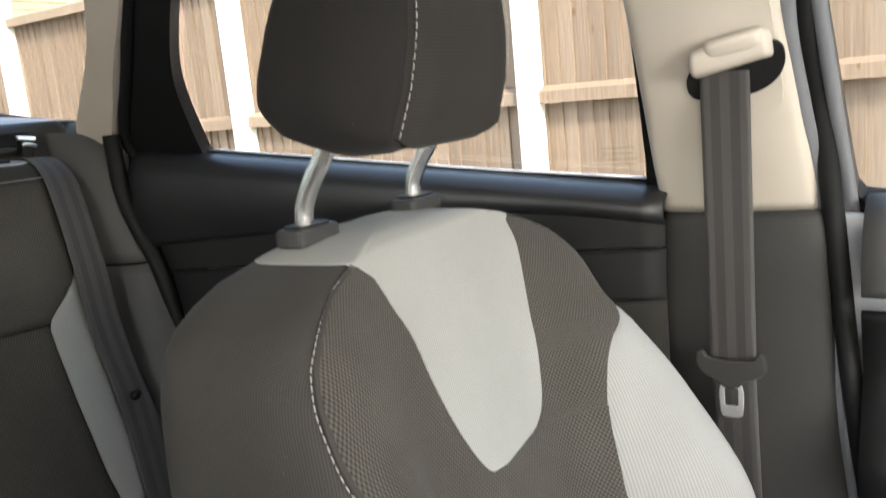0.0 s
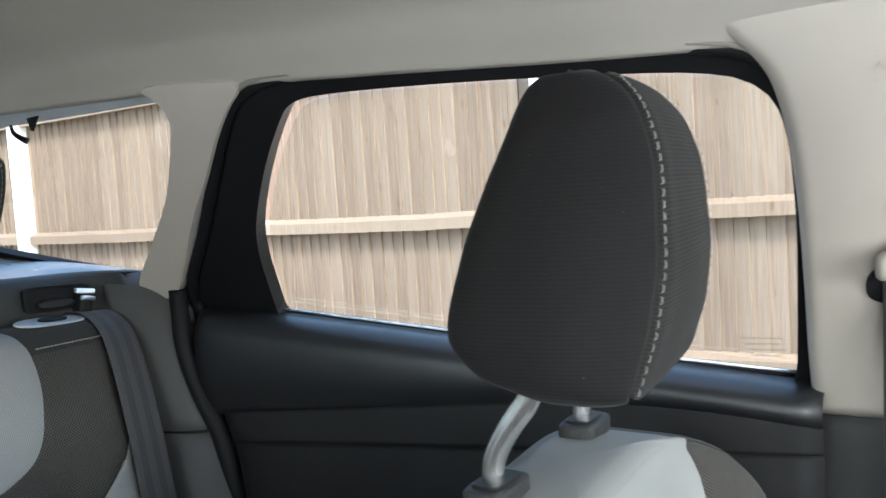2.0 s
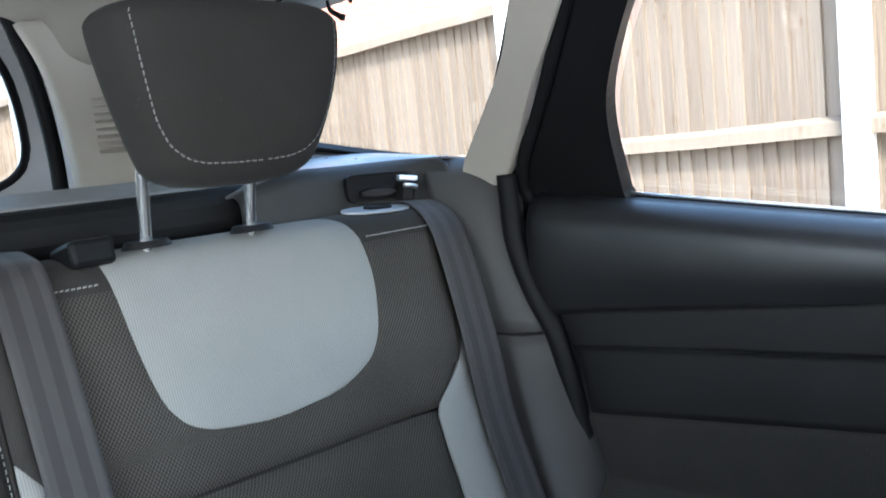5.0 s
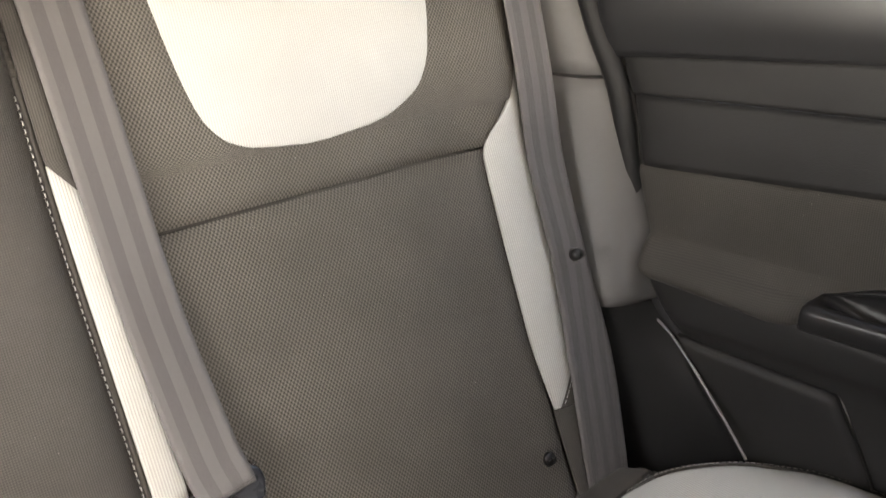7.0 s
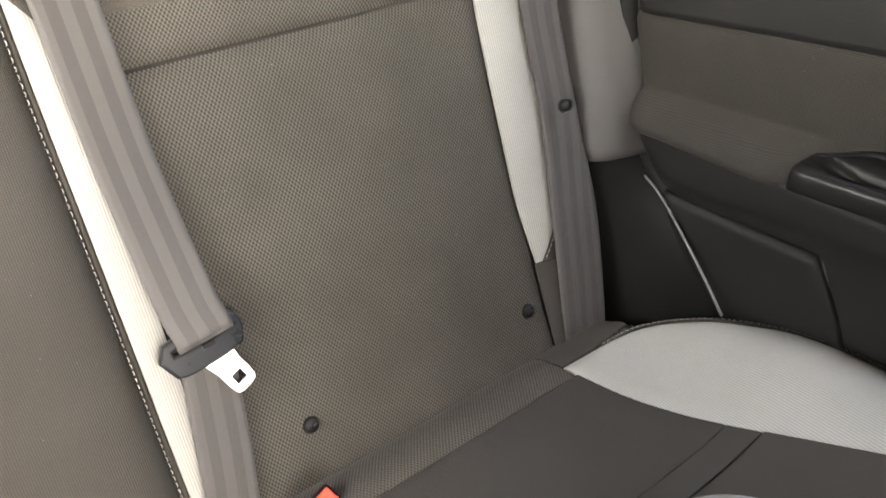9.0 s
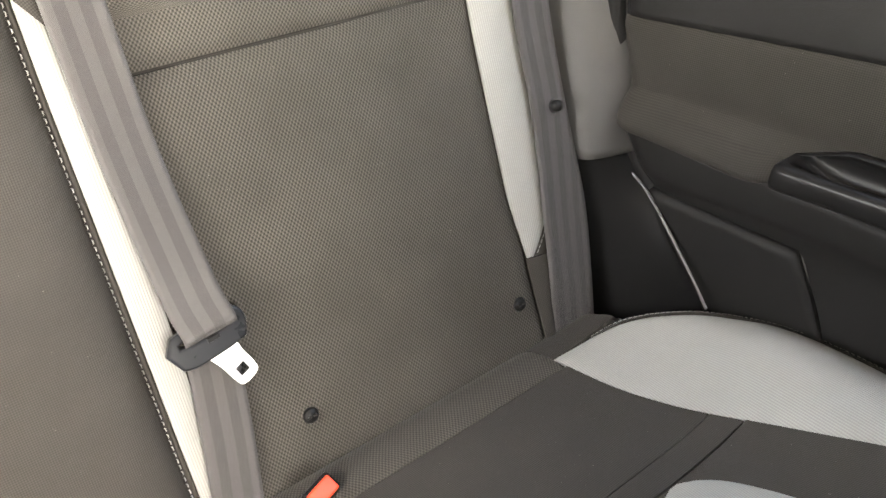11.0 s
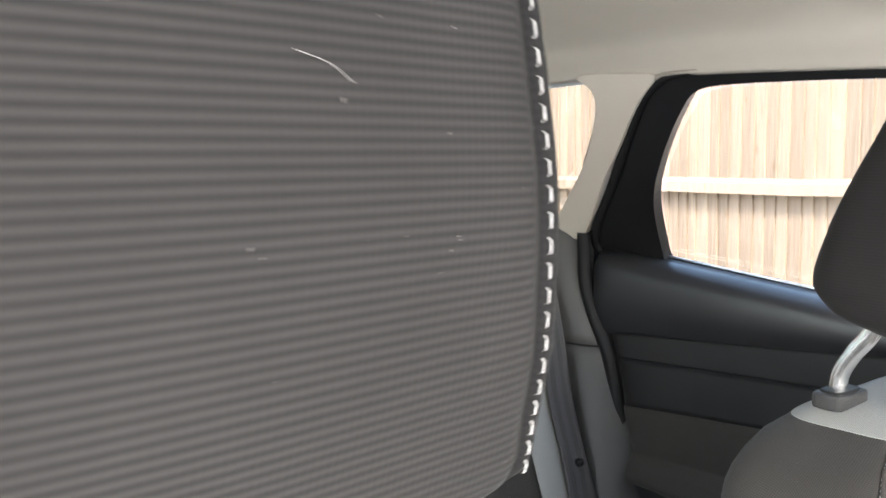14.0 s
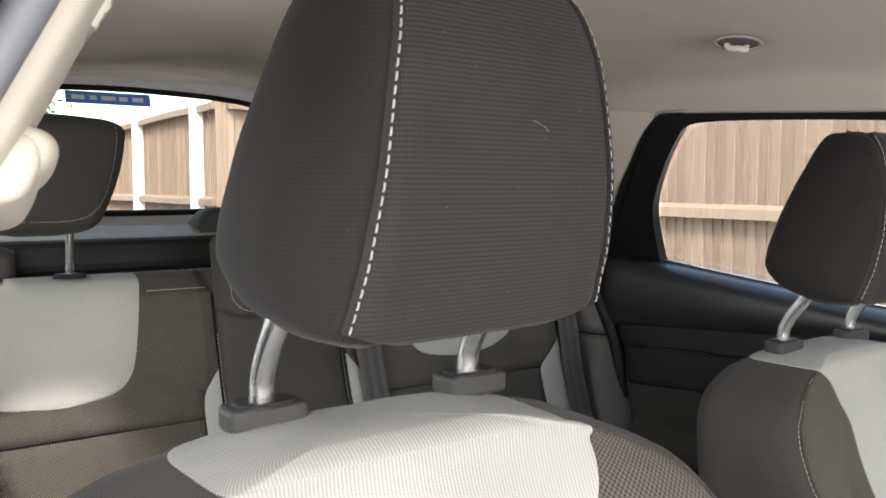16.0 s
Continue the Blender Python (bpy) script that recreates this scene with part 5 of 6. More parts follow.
    # Window frame, glass and the blind corner behind it.
    window_board("window_frame", SEAL_LOOP, [GLASS_LOOP], 0.012, 0.02, PLASTIC_SMOOTH, root, "black window surround")
    tube("window_seal", [(side_x(y, z, 0.017), y, z) for y, z in SEAL_LOOP[-6:] + SEAL_LOOP[:46]], 0.0075, RUBBER, root, "black rubber seal", n=1, sides=8)
    welt = [p for p in SEAL_LOOP if p[1] > 1.40]
    tube("door_welt", [(side_x(y, z + 0.003, 0.025), y, z + 0.003) for y, z in welt], 0.0036, WELT, root, "beige cloth door welt", n=1, sides=8)
    pane = window_board("window_pane", GLASS_LOOP, [], -0.012, 0.004, GLASS, root, "clear door glass")
    pane.visible_shadow = False
    tube("glass_lip", [(side_x(y, z, -0.006), y, z + 0.004) for y, z in ((-0.11, 1.088), (0.1, 1.110), (0.3, 1.134), (0.53, 1.162))], 0.005, RUBBER, root, "black rubber glass wiper", n=3, sides=8)
    tube("sill_bead", [(side_x(y, z, 0.003), y, z + 0.009) for y, z in ((-0.11, 1.088), (0.1, 1.110), (0.3, 1.134), (0.53, 1.162))], 0.0018, STEEL, root, "thin bright bead", n=3, sides=6)
    # Maker's mark etched in the glass: unreadable lines.
    for k in range(4):
        y, z = -0.073, 1.135 - 0.007 * k
        window_board("glass_mark", [(y - 0.022 + 0.004 * (k % 2), z), (y + 0.02 - 0.003 * k, z), (y + 0.02 - 0.003 * k, z + 0.0022), (y - 0.022 + 0.004 * (k % 2), z + 0.0022)], [], -0.0085, 0.0004, ETCH, pane, "faint etched mark")
    settle(root)
    return root


far_door = rear_door()
copy_thing(far_door, mirror_at(far_door, 0.02))


def front_door():
    root = thing("front_door", (0.80, -0.8, 0.42), "closed front door with grey grained trim", "car door", "front doors")
    sill = []
    for back, drop in ((0.030, 0.0), (0.0, 0.001), (-0.03, -0.010), (-0.055, -0.04), (-0.06, -0.09)):
        sill.append([(0.835 + back - 0.02 * ((y + 0.7) / 0.5) ** 2 * 0.3, y, 1.060 + 0.03 * (y + 0.34) + drop) for y in (-0.335, -0.5, -0.7, -0.95, -1.2, -1.35)])
    sheet("sill_trim", sill, COLUMN_TRIM, root, "grey grained sill trim", thick=0.006, out=1)
    rows = []
    for z, off in ((0.955, -0.062), (0.90, -0.045), (0.86, -0.05), (0.80, -0.085), (0.76, -0.08), (0.70, -0.05), (0.4, -0.03)):
        rows.append([(0.835 + off, y, z) for y in (-0.335, -0.5, -0.7, -0.95, -1.2, -1.35)])
    sheet("door_panel", rows, PLASTIC_BLACK, root, "black grained door panel", thick=0.008, out=1)
    outer = smooth_loop([(-0.305, 1.03), (-0.300, 1.10), (-0.292, 1.25), (-0.284, 1.38), (-0.288, 1.41), (-0.34, 1.425), (-0.6, 1.40), (-0.9, 1.30), (-1.2, 1.13), (-1.38, 1.02), (-1.3, 1.02), (-0.8, 1.04), (-0.36, 1.035), (-0.315, 1.03)], 2)
    inner = smooth_loop([(-0.325, 1.060), (-0.322, 1.09), (-0.309, 1.25), (-0.301, 1.36), (-0.312, 1.390), (-0.38, 1.405), (-0.6, 1.38), (-0.9, 1.275), (-1.18, 1.11), (-1.28, 1.045), (-1.2, 1.045), (-0.8, 1.055), (-0.40, 1.055), (-0.345, 1.055)], 2)
    window_board("window_frame", outer, [inner], 0.0, 0.03, PLASTIC_SMOOTH, root, "black window surround")
    tube("glass_channel", [(side_x(y, z, 0.004), y, z) for y, z in ((-0.320, 1.05), (-0.311, 1.166), (-0.304, 1.27), (-0.298, 1.36), (-0.306, 1.392))], 0.0075, SEAL_GREY, root, "grey glass channel", n=5, sides=10)
    window_board("window_pane", inner, [], -0.01, 0.004, GLASS, root, "clear door glass").visible_shadow = False
    settle(root)
    return root


front_door()


def letter_shapes(text, size, at, right, up, mat, parent, depth=0.0006):
    """Moulded lettering from the built-in font, turned into a mesh."""
    cu = bpy.data.curves.new("lettering", "FONT")
    cu.body, cu.size, cu.extrude, cu.align_x, cu.align_y = text, size, depth, "CENTER", "CENTER"
    tmp = bpy.data.objects.new("lettering", cu)
    me = bpy.data.meshes.new_from_object(tmp)
    bpy.data.objects.remove(tmp)
    r, u = Vector(right).normalized(), Vector(up).normalized()
    n = r.cross(u)
    m = Matrix(((r.x, u.x, n.x, at[0]), (r.y, u.y, n.y, at[1]), (r.z, u.z, n.z, at[2]), (0, 0, 0, 1)))
    me.transform(m)
    me.materials.clear()
    me.materials.append(mat)
    return hang("lettering", me, parent, "moulded lettering")


def b_pillar():
    """Cream upper trim with the belt guide, dark lower trim, seals either side."""
    root = thing("b_pillar_trim", (0.75, -0.2, 0.42), "cream upper and charcoal lower pillar trim", "pillar trim", "pillar trims")
    rows = []
    for z, y0, y1 in ((1.445, -0.085, -0.325), (1.418, -0.112, -0.302), (1.39, -0.128, -0.290), (1.34, -0.136, -0.282), (1.28, -0.137, -0.276), (1.20, -0.134, -0.282), (1.12, -0.130, -0.288), (1.06, -0.129, -0.292)):
        x = lambda y: side_x(y, z, 0.035)
        w = y1 - y0
        y1 += 0.006
        rows.append([(x(y0) + 0.028, y0 + 0.004, z), (x(y0) + 0.006, y0, z), (x(y0 + w * 0.12), y0 + w * 0.12, z), (x(y0 + w * 0.5) - 0.004, y0 + w * 0.5, z), (x(y0 + w * 0.88), y0 + w * 0.88, z), (x(y1) + 0.008, y1, z), (x(y1) + 0.03, y1, z)])
    sheet("upper_trim", rows, CREAM, root, "cream plastic upper trim", thick=0.004, out=1)
    low = []
    for z, y0, y1, off in ((1.057, -0.129, -0.293, 0.035), (1.03, -0.129, -0.294, 0.042), (0.9, -0.125, -0.300, 0.035), (0.75, -0.12, -0.31, 0.03), (0.6, -0.11, -0.33, 0.03), (0.42, -0.10, -0.36, 0.0)):
        x = lambda y: 0.784 - 0.096 * y + 0.024 - off - 0.02 * (1.06 - z)
        low.append([(x(y0) + 0.03, y0, z), (x(y0), y0 - 0.004, z), (x(-0.2), (y0 + y1) / 2, z), (x(y1), y1 + 0.004, z), (x(y1) + 0.03, y1, z)])
    sheet("lower_trim", low, PLASTIC_GREY, root, "charcoal grained lower trim", thick=0.004, out=1)
    tube("door_seal", [(side_x(-0.3, z, 0.02) if z > 1.06 else 0.784 + 0.0288 - 0.02 * (1.06 - z), y, z) for y, z in ((-0.299, 1.43), (-0.284, 1.33), (-0.278, 1.25), (-0.284, 1.166), (-0.292, 1.06), (-0.310, 0.85), (-0.345, 0.6), (-0.37, 0.45))], 0.0085, SEAL_GREY, root, "grey rubber door seal", n=5, sides=12)
    tube("door_seal", [(side_x(-0.3, z, 0.0) if z > 1.06 else 0.80 - 0.02 * (1.06 - z), y, z) for y, z in ((-0.310, 1.42), (-0.296, 1.33), (-0.291, 1.25), (-0.296, 1.166), (-0.305, 1.06), (-0.325, 0.85), (-0.36, 0.6))], 0.0115, RUBBER, root, "black rubber door seal", n=5, sides=10)
    # Raised channel of the belt's height setting, and framed lettering above it.
    ridge = smooth_loop([(-0.189, 1.180), (-0.180, 1.206), (-0.177, 1.24), (-0.178, 1.285), (-0.184, 1.302), (-0.200, 1.308), (-0.250, 1.311), (-0.263, 1.304), (-0.268, 1.285), (-0.270, 1.23), (-0.272, 1.171), (-0.24, 1.170)], 2)
    window_board("channel", ridge, [], 0.0420, 0.006, CREAM, root)
    plate_loop = smooth_loop([(-0.199, 1.378), (-0.197, 1.381), (-0.197, 1.397), (-0.199, 1.400), (-0.247, 1.402), (-0.249, 1.399), (-0.249, 1.382), (-0.247, 1.379)], 1)
    rim = [((y + 0.223) * 0.95 - 0.223, (z - 1.389) * 0.90 + 1.389) for y, z in plate_loop]
    window_board("letter_frame", plate_loop, [rim], 0.0441, 0.006, CREAM, root)
    letter_shapes("AIRBAG", 0.0125, (side_x(-0.223, 1.390, 0.0446), -0.223, 1.390), (0.10, -1, 0.0), (-0.54, 0, 1), CREAM, root)
    settle(root)
    return root


far_pillar = b_pillar()
copy_thing(far_pillar, mirror_at(far_pillar, 0.043))


def front_belt():
    root = thing("seat_belt", (0.7, -0.215, 0.80), "grey webbing front seat belt hanging from its cream guide", "seat belt", "seat belts")
    # Dark slot and cream guide cover.
    slot = smooth_loop([(-0.180, 1.192), (-0.186, 1.222), (-0.272, 1.246), (-0.280, 1.215), (-0.255, 1.190), (-0.20, 1.184)], 3)
    window_board("slot", slot, [], 0.0465, 0.004, RUBBER, root, "dark belt slot")
    rows = []
    for z, y0, y1, d in ((1.247, -0.202, -0.260, 0.002), (1.2465, -0.199, -0.262, 0.012), (1.243, -0.196, -0.263, 0.016), (1.236, -0.195, -0.264, 0.018), (1.229, -0.195, -0.264, 0.017), (1.227, -0.196, -0.263, 0.006)):
        w = y1 - y0
        rows.append([(side_x(y0 + w * f, z, 0.042 + d * k), y0 + w * f, z - 0.014 * (1 - f)) for f, k in ((0, 0.0), (0.03, 0.85), (0.11, 1), (0.5, 1.03), (0.89, 1), (0.97, 0.85), (1, 0.0))])
    sheet("guide_cover", rows, CREAM, root, "cream plastic guide cover", thick=0.004, out=1)
    rows = []
    for z, y0, y1, d in ((1.249, -0.214, -0.256, 0.006), (1.248, -0.212, -0.259, 0.017), (1.245, -0.211, -0.260, 0.0215), (1.2385, -0.212, -0.260, 0.021), (1.236, -0.213, -0.259, 0.015)):
        w = y1 - y0
        rows.append([(side_x(y0 + w * f, z, 0.042 + d * k), y0 + w * f, z - 0.008 * (1 - f)) for f, k in ((0, 0.4), (0.08, 0.9), (0.5, 1.0), (0.92, 0.9), (1, 0.4))])
    sheet("guide_button", rows, CREAM, root, "cream height button", thick=0.004, out=1)
    xb = lambda z: 0.697 + 0.105 * (1.215 - z)
    zs = (1.215, 1.19, 1.12, 1.05, 0.97, 0.905)
    ribbon("webbing", [((xb(z), -0.196 + 0.012 * (1.2 - z) * 2.2, z + 0.002), (xb(z) + 0.002, -0.244 + 0.012 * (1.2 - z) * 2.0, z - 0.002)) for z in zs], WEBBING, root, "dark grey striped webbing", cuts=10)
    ribbon("webbing", [((xb(z) + 0.012, -0.186, z), (xb(z) + 0.014, -0.233, z)) for z in (0.91, 0.8, 0.68, 0.55)], WEBBING, root, "dark grey striped webbing", cuts=10)
    # Tongue: dark grip, bright blade with its slot.
    m = Matrix.Translation((xb(0.9) - 0.004, -0.212, 0.893)) @ Matrix(((0, 0, -1, 0), (-1, 0, 0, 0), (0, 1, 0, 0), (0, 0, 0, 1)))
    grip = smooth_loop([(-0.038, 0.006), (-0.036, 0.022), (-0.028, 0.022), (-0.024, 0.012), (0.024, 0.012), (0.028, 0.022), (0.036, 0.020), (0.038, 0.002), (0.03, -0.006), (0.014, -0.010), (0.008, -0.02), (-0.008, -0.02), (-0.014, -0.012), (-0.030, -0.006)], 2)
    tongue = plate("tongue", grip, 0.008, PLASTIC_GREY, root, "dark grey plastic tongue", m, 0.002)
    blade = smooth_loop([(-0.0135, -0.010), (0.0135, -0.010), (0.0125, -0.049), (0.009, -0.054), (-0.009, -0.054), (-0.0125, -0.049)], 2)
    plate("blade", blade, 0.0025, STEEL, tongue, "bright steel blade", m @ Matrix.Translation((0, 0, 0.003)), 0.0006, [[(-0.0075, -0.020), (0.0075, -0.020), (0.0070, -0.040), (-0.0070, -0.040)]])
    settle(root)
    return root


far_belt = front_belt()
copy_thing(far_belt, Matrix.Translation((0.035, 0, 0.088)) @ mirror_at(far_belt, 0.043))


def side_trim():
    """Everything behind the rear door: bolster column, cream C-pillar, ledge of the boot."""
    root = thing("quarter_trim", (0.62, 0.9, 0.45), "cream pillar over charcoal quarter trim behind the rear door", "pillar trim", "pillar trims")
    rows = []
    for z, a, b, c, d in ((1.226, (0.620, 0.800), (0.635, 0.765), (0.652, 0.722), (0.677, 0.690)), (1.20, (0.602, 0.772), (0.614, 0.733), (0.632, 0.700), (0.664, 0.668)), (1.10, (0.603, 0.740), (0.613, 0.702), (0.628, 0.672), (0.655, 0.652)), (1.012, (0.603, 0.712), (0.612, 0.665), (0.626, 0.634), (0.658, 0.606))):
        rows.append([(*p, z) for p in (a, b, c, d)])
    sheet("bolster_upper", rows, COLUMN_TRIM, root, "charcoal grained trim", thick=0.004, out=1)
    rows = []
    for z, a, b, c, d in ((1.008, (0.603, 0.710), (0.612, 0.662), (0.626, 0.631), (0.658, 0.604)), (0.92, (0.590, 0.682), (0.602, 0.632), (0.620, 0.602), (0.657, 0.577)), (0.83, (0.570, 0.640), (0.592, 0.588), (0.614, 0.564), (0.656, 0.556)), (0.762, (0.556, 0.615), (0.580, 0.563), (0.606, 0.548), (0.655, 0.535))):
        rows.append([(*p, z) for p in (a, b, c, d)])
    sheet("bolster_lower", rows, COLUMN_TRIM, root, "charcoal grained trim", thick=0.004, out=1)
    sheet("side_pocket", [[(0.560, 0.625, 0.778), (0.588, 0.580, 0.778), (0.616, 0.564, 0.776), (0.66, 0.55, 0.770)], [(0.552, 0.60, 0.66), (0.585, 0.56, 0.66), (0.62, 0.52, 0.66), (0.655, 0.46, 0.66)], [(0.55, 0.58, 0.56), (0.59, 0.54, 0.56), (0.63, 0.47, 0.56), (0.675, 0.39, 0.56)], [(0.55, 0.56, 0.42), (0.60, 0.52, 0.42), (0.65, 0.44, 0.42), (0.69, 0.34, 0.42)]], PLASTIC_SMOOTH, root, "smooth black side pocket", thick=0.004, out=1)
    tube("door_seal", [(door_x(door_edge(z)) + 0.004, door_edge(z) + 0.016, z) for z in (1.205, 1.18, 1.12, 1.06, 1.0, 0.92, 0.82, 0.74, 0.66, 0.58, 0.5)], 0.013, RUBBER, root, "black rubber door seal", n=4, sides=10)
    # Thin light bar draws the highlight along the rubber door seal.
    tube("seal_glint", [(0.640, 0.533, 0.738), (0.640, 0.507, 0.724), (0.634, 0.470, 0.699), (0.630, 0.418, 0.652), (0.628, 0.395, 0.629), (0.629, 0.390, 0.622)], 0.0017, SHEEN_TRIM, root, "highlight on the door seal, drawn as a thin light bar", n=4, sides=8)
    # Added filler that blocks daylight between the column trim and the door.
    block("gap_filler", (0.012, 0.50, 0.79), PLASTIC_SMOOTH, root, "black filler behind the trim gaps", (0.705, 0.83, 0.795), 0.002)
    # Cream pillar between door glass and quarter glass.
    cream = smooth_loop([(0.400, 1.447), (0.445, 1.452), (0.52, 1.458), (0.552, 1.455), (0.528, 1.440), (0.526, 1.415), (0.548, 1.384), (0.59, 1.33), (0.66, 1.27), (0.738, 1.205), (0.70, 1.196), (0.672, 1.190), (0.635, 1.225), (0.57, 1.30), (0.52, 1.345), (0.455, 1.412)], 2)
    window_board("cream_pillar", cream, [], 0.034, 0.03, CREAM, root, "cream plastic pillar")
    # Quarter glass in its frame, and the outer wall round it.
    qg = smooth_loop([(0.545, 1.425), (0.548, 1.450), (0.59, 1.470), (0.77, 1.466), (0.90, 1.461), (1.01, 1.448), (1.09, 1.40), (1.13, 1.33), (1.12, 1.288), (0.955, 1.254), (0.76, 1.222), (0.735, 1.220), (0.725, 1.226)], 2)
    qo = [(0.47, 1.52), (0.50, 1.44), (0.56, 1.36), (0.62, 1.28), (0.68, 1.15), (1.7, 1.15), (1.7, 1.52)]
    window_board("quarter_wall", qo, [qg], -0.004, 0.012, PLASTIC_SMOOTH, root, "black quarter window surround")
    qp = window_board("quarter_glass", qg, [], -0.009, 0.004, GLASS, root, "clear quarter glass")
    qp.visible_shadow = False
    # Boot side ledge below the quarter glass, with the striker recess.
    rows = []
    for y in (0.90, 0.95, 1.05, 1.15, 1.40, 1.66):
        zt = 1.218 + 0.145 * (y - 0.735) if y < 1.2 else 1.286 + 0.02 * (y - 1.2)
        rows.append([(side_x(y, zt, -0.004), y, zt), (side_x(y, zt, 0.03), y, zt - 0.018), (side_x(y, zt, 0.055), y, zt - 0.035), (side_x(y, zt, 0.065), y, zt - 0.065), (side_x(y, zt, 0.065), y, zt - 0.14), (side_x(y, zt, 0.06), y, 0.45)])
    sheet("boot_side", rows, SHEEN_TRIM, root, "dark grained boot side trim", thick=0.005, out=-1)
    # Shoulder: a dark face towards the seats that rounds back into a ledge under the quarter glass.
    face = ((0.38, 0.862), (0.45, 0.846), (0.52, 0.831), (0.575, 0.812), (0.606, 0.782), (0.618, 0.745))
    back = ((0.38, 1.05, 1.220), (0.46, 1.05, 1.228), (0.545, 1.02, 1.243), (0.607, 0.94, 1.247), (0.640, 0.85, 1.238), (0.668, 0.755, 1.224))
    rows = [[(x, y + dy, z - 0.02 * max(0, (0.45 - x) / 0.07)) for x, y in face] for z, dy in ((1.150, -0.004), (1.19, -0.001), (1.214, 0.0), (1.225, 0.004), (1.231, 0.014))]
    rows.append([((x + 2 * f[0]) / 3, (y + 2 * f[1]) / 3 + 0.012, 1.234 + (z - 1.234) * 0.4 - 0.02 * max(0, (0.45 - f[0]) / 0.07)) for (x, y, z), f in zip(back, face)])
    rows.append(list(back))
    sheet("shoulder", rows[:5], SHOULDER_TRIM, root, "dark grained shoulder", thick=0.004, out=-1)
    # The ledge carries the sky's sheen as a lighter colour.
    sheet("ledge", rows[4:], SHEEN_TRIM, root, "dark ledge with the sky's sheen in its colour", thick=0.004, out=-1)
    settle(root)
    return root


far_trim = side_trim()
copy_thing(far_trim, mirror_at(far_trim, REAR_MID * 0.5))


def latch():
    root = thing("seat_latch", (0.55, 0.79, 1.18), "black seat latch with a bright steel striker", "latch")
    slot = smooth_loop([(-0.038, -0.015), (-0.030, -0.0155), (0.034, -0.0155), (0.042, -0.014), (0.042, 0.011), (0.036, 0.014), (-0.034, 0.0155), (-0.040, 0.012)], 1)
    m = Matrix.Translation((0.546, 0.8055, 1.205)) @ Euler((radians(88), 0, radians(-17))).to_matrix().to_4x4()
    rim = [(x * 1.09, y * 1.2) for x, y in slot]
    plate("recess_rim", rim, 0.012, PLASTIC_BLACK, root, "dark moulded rim", m @ Matrix.Translation((0, 0, -0.008)), 0.001, [slot])
    plate("recess", slot, 0.002, RUBBER, root, "dark recess", m, 0)
    lever = smooth_loop([(-0.024, -0.008), (0.020, -0.008), (0.026, 0.005), (-0.012, 0.007), (-0.028, 0.004)], 2)
    plate("lever", lever, 0.012, PLASTIC_SMOOTH, root, "black lever", m @ Matrix.Translation((-0.002, -0.007, 0.002)), 0.003)
    block("lever_arm", (0.018, 0.03, 0.026), PLASTIC_BLACK, root, "", pose(0.570, 0.782, 1.195, 0, 12, -14), 0.004)
    block("striker", (0.026, 0.012, 0.007), STEEL, root, "bright steel striker", pose(0.566, 0.770, 1.212, 0, 8, -14), 0.002)
    tube("striker_pin", [(0.556, 0.764, 1.204), (0.566, 0.764, 1.203), (0.577, 0.766, 1.200)], 0.003, STEEL, root, "", n=3, sides=10)
    settle(root)


latch()


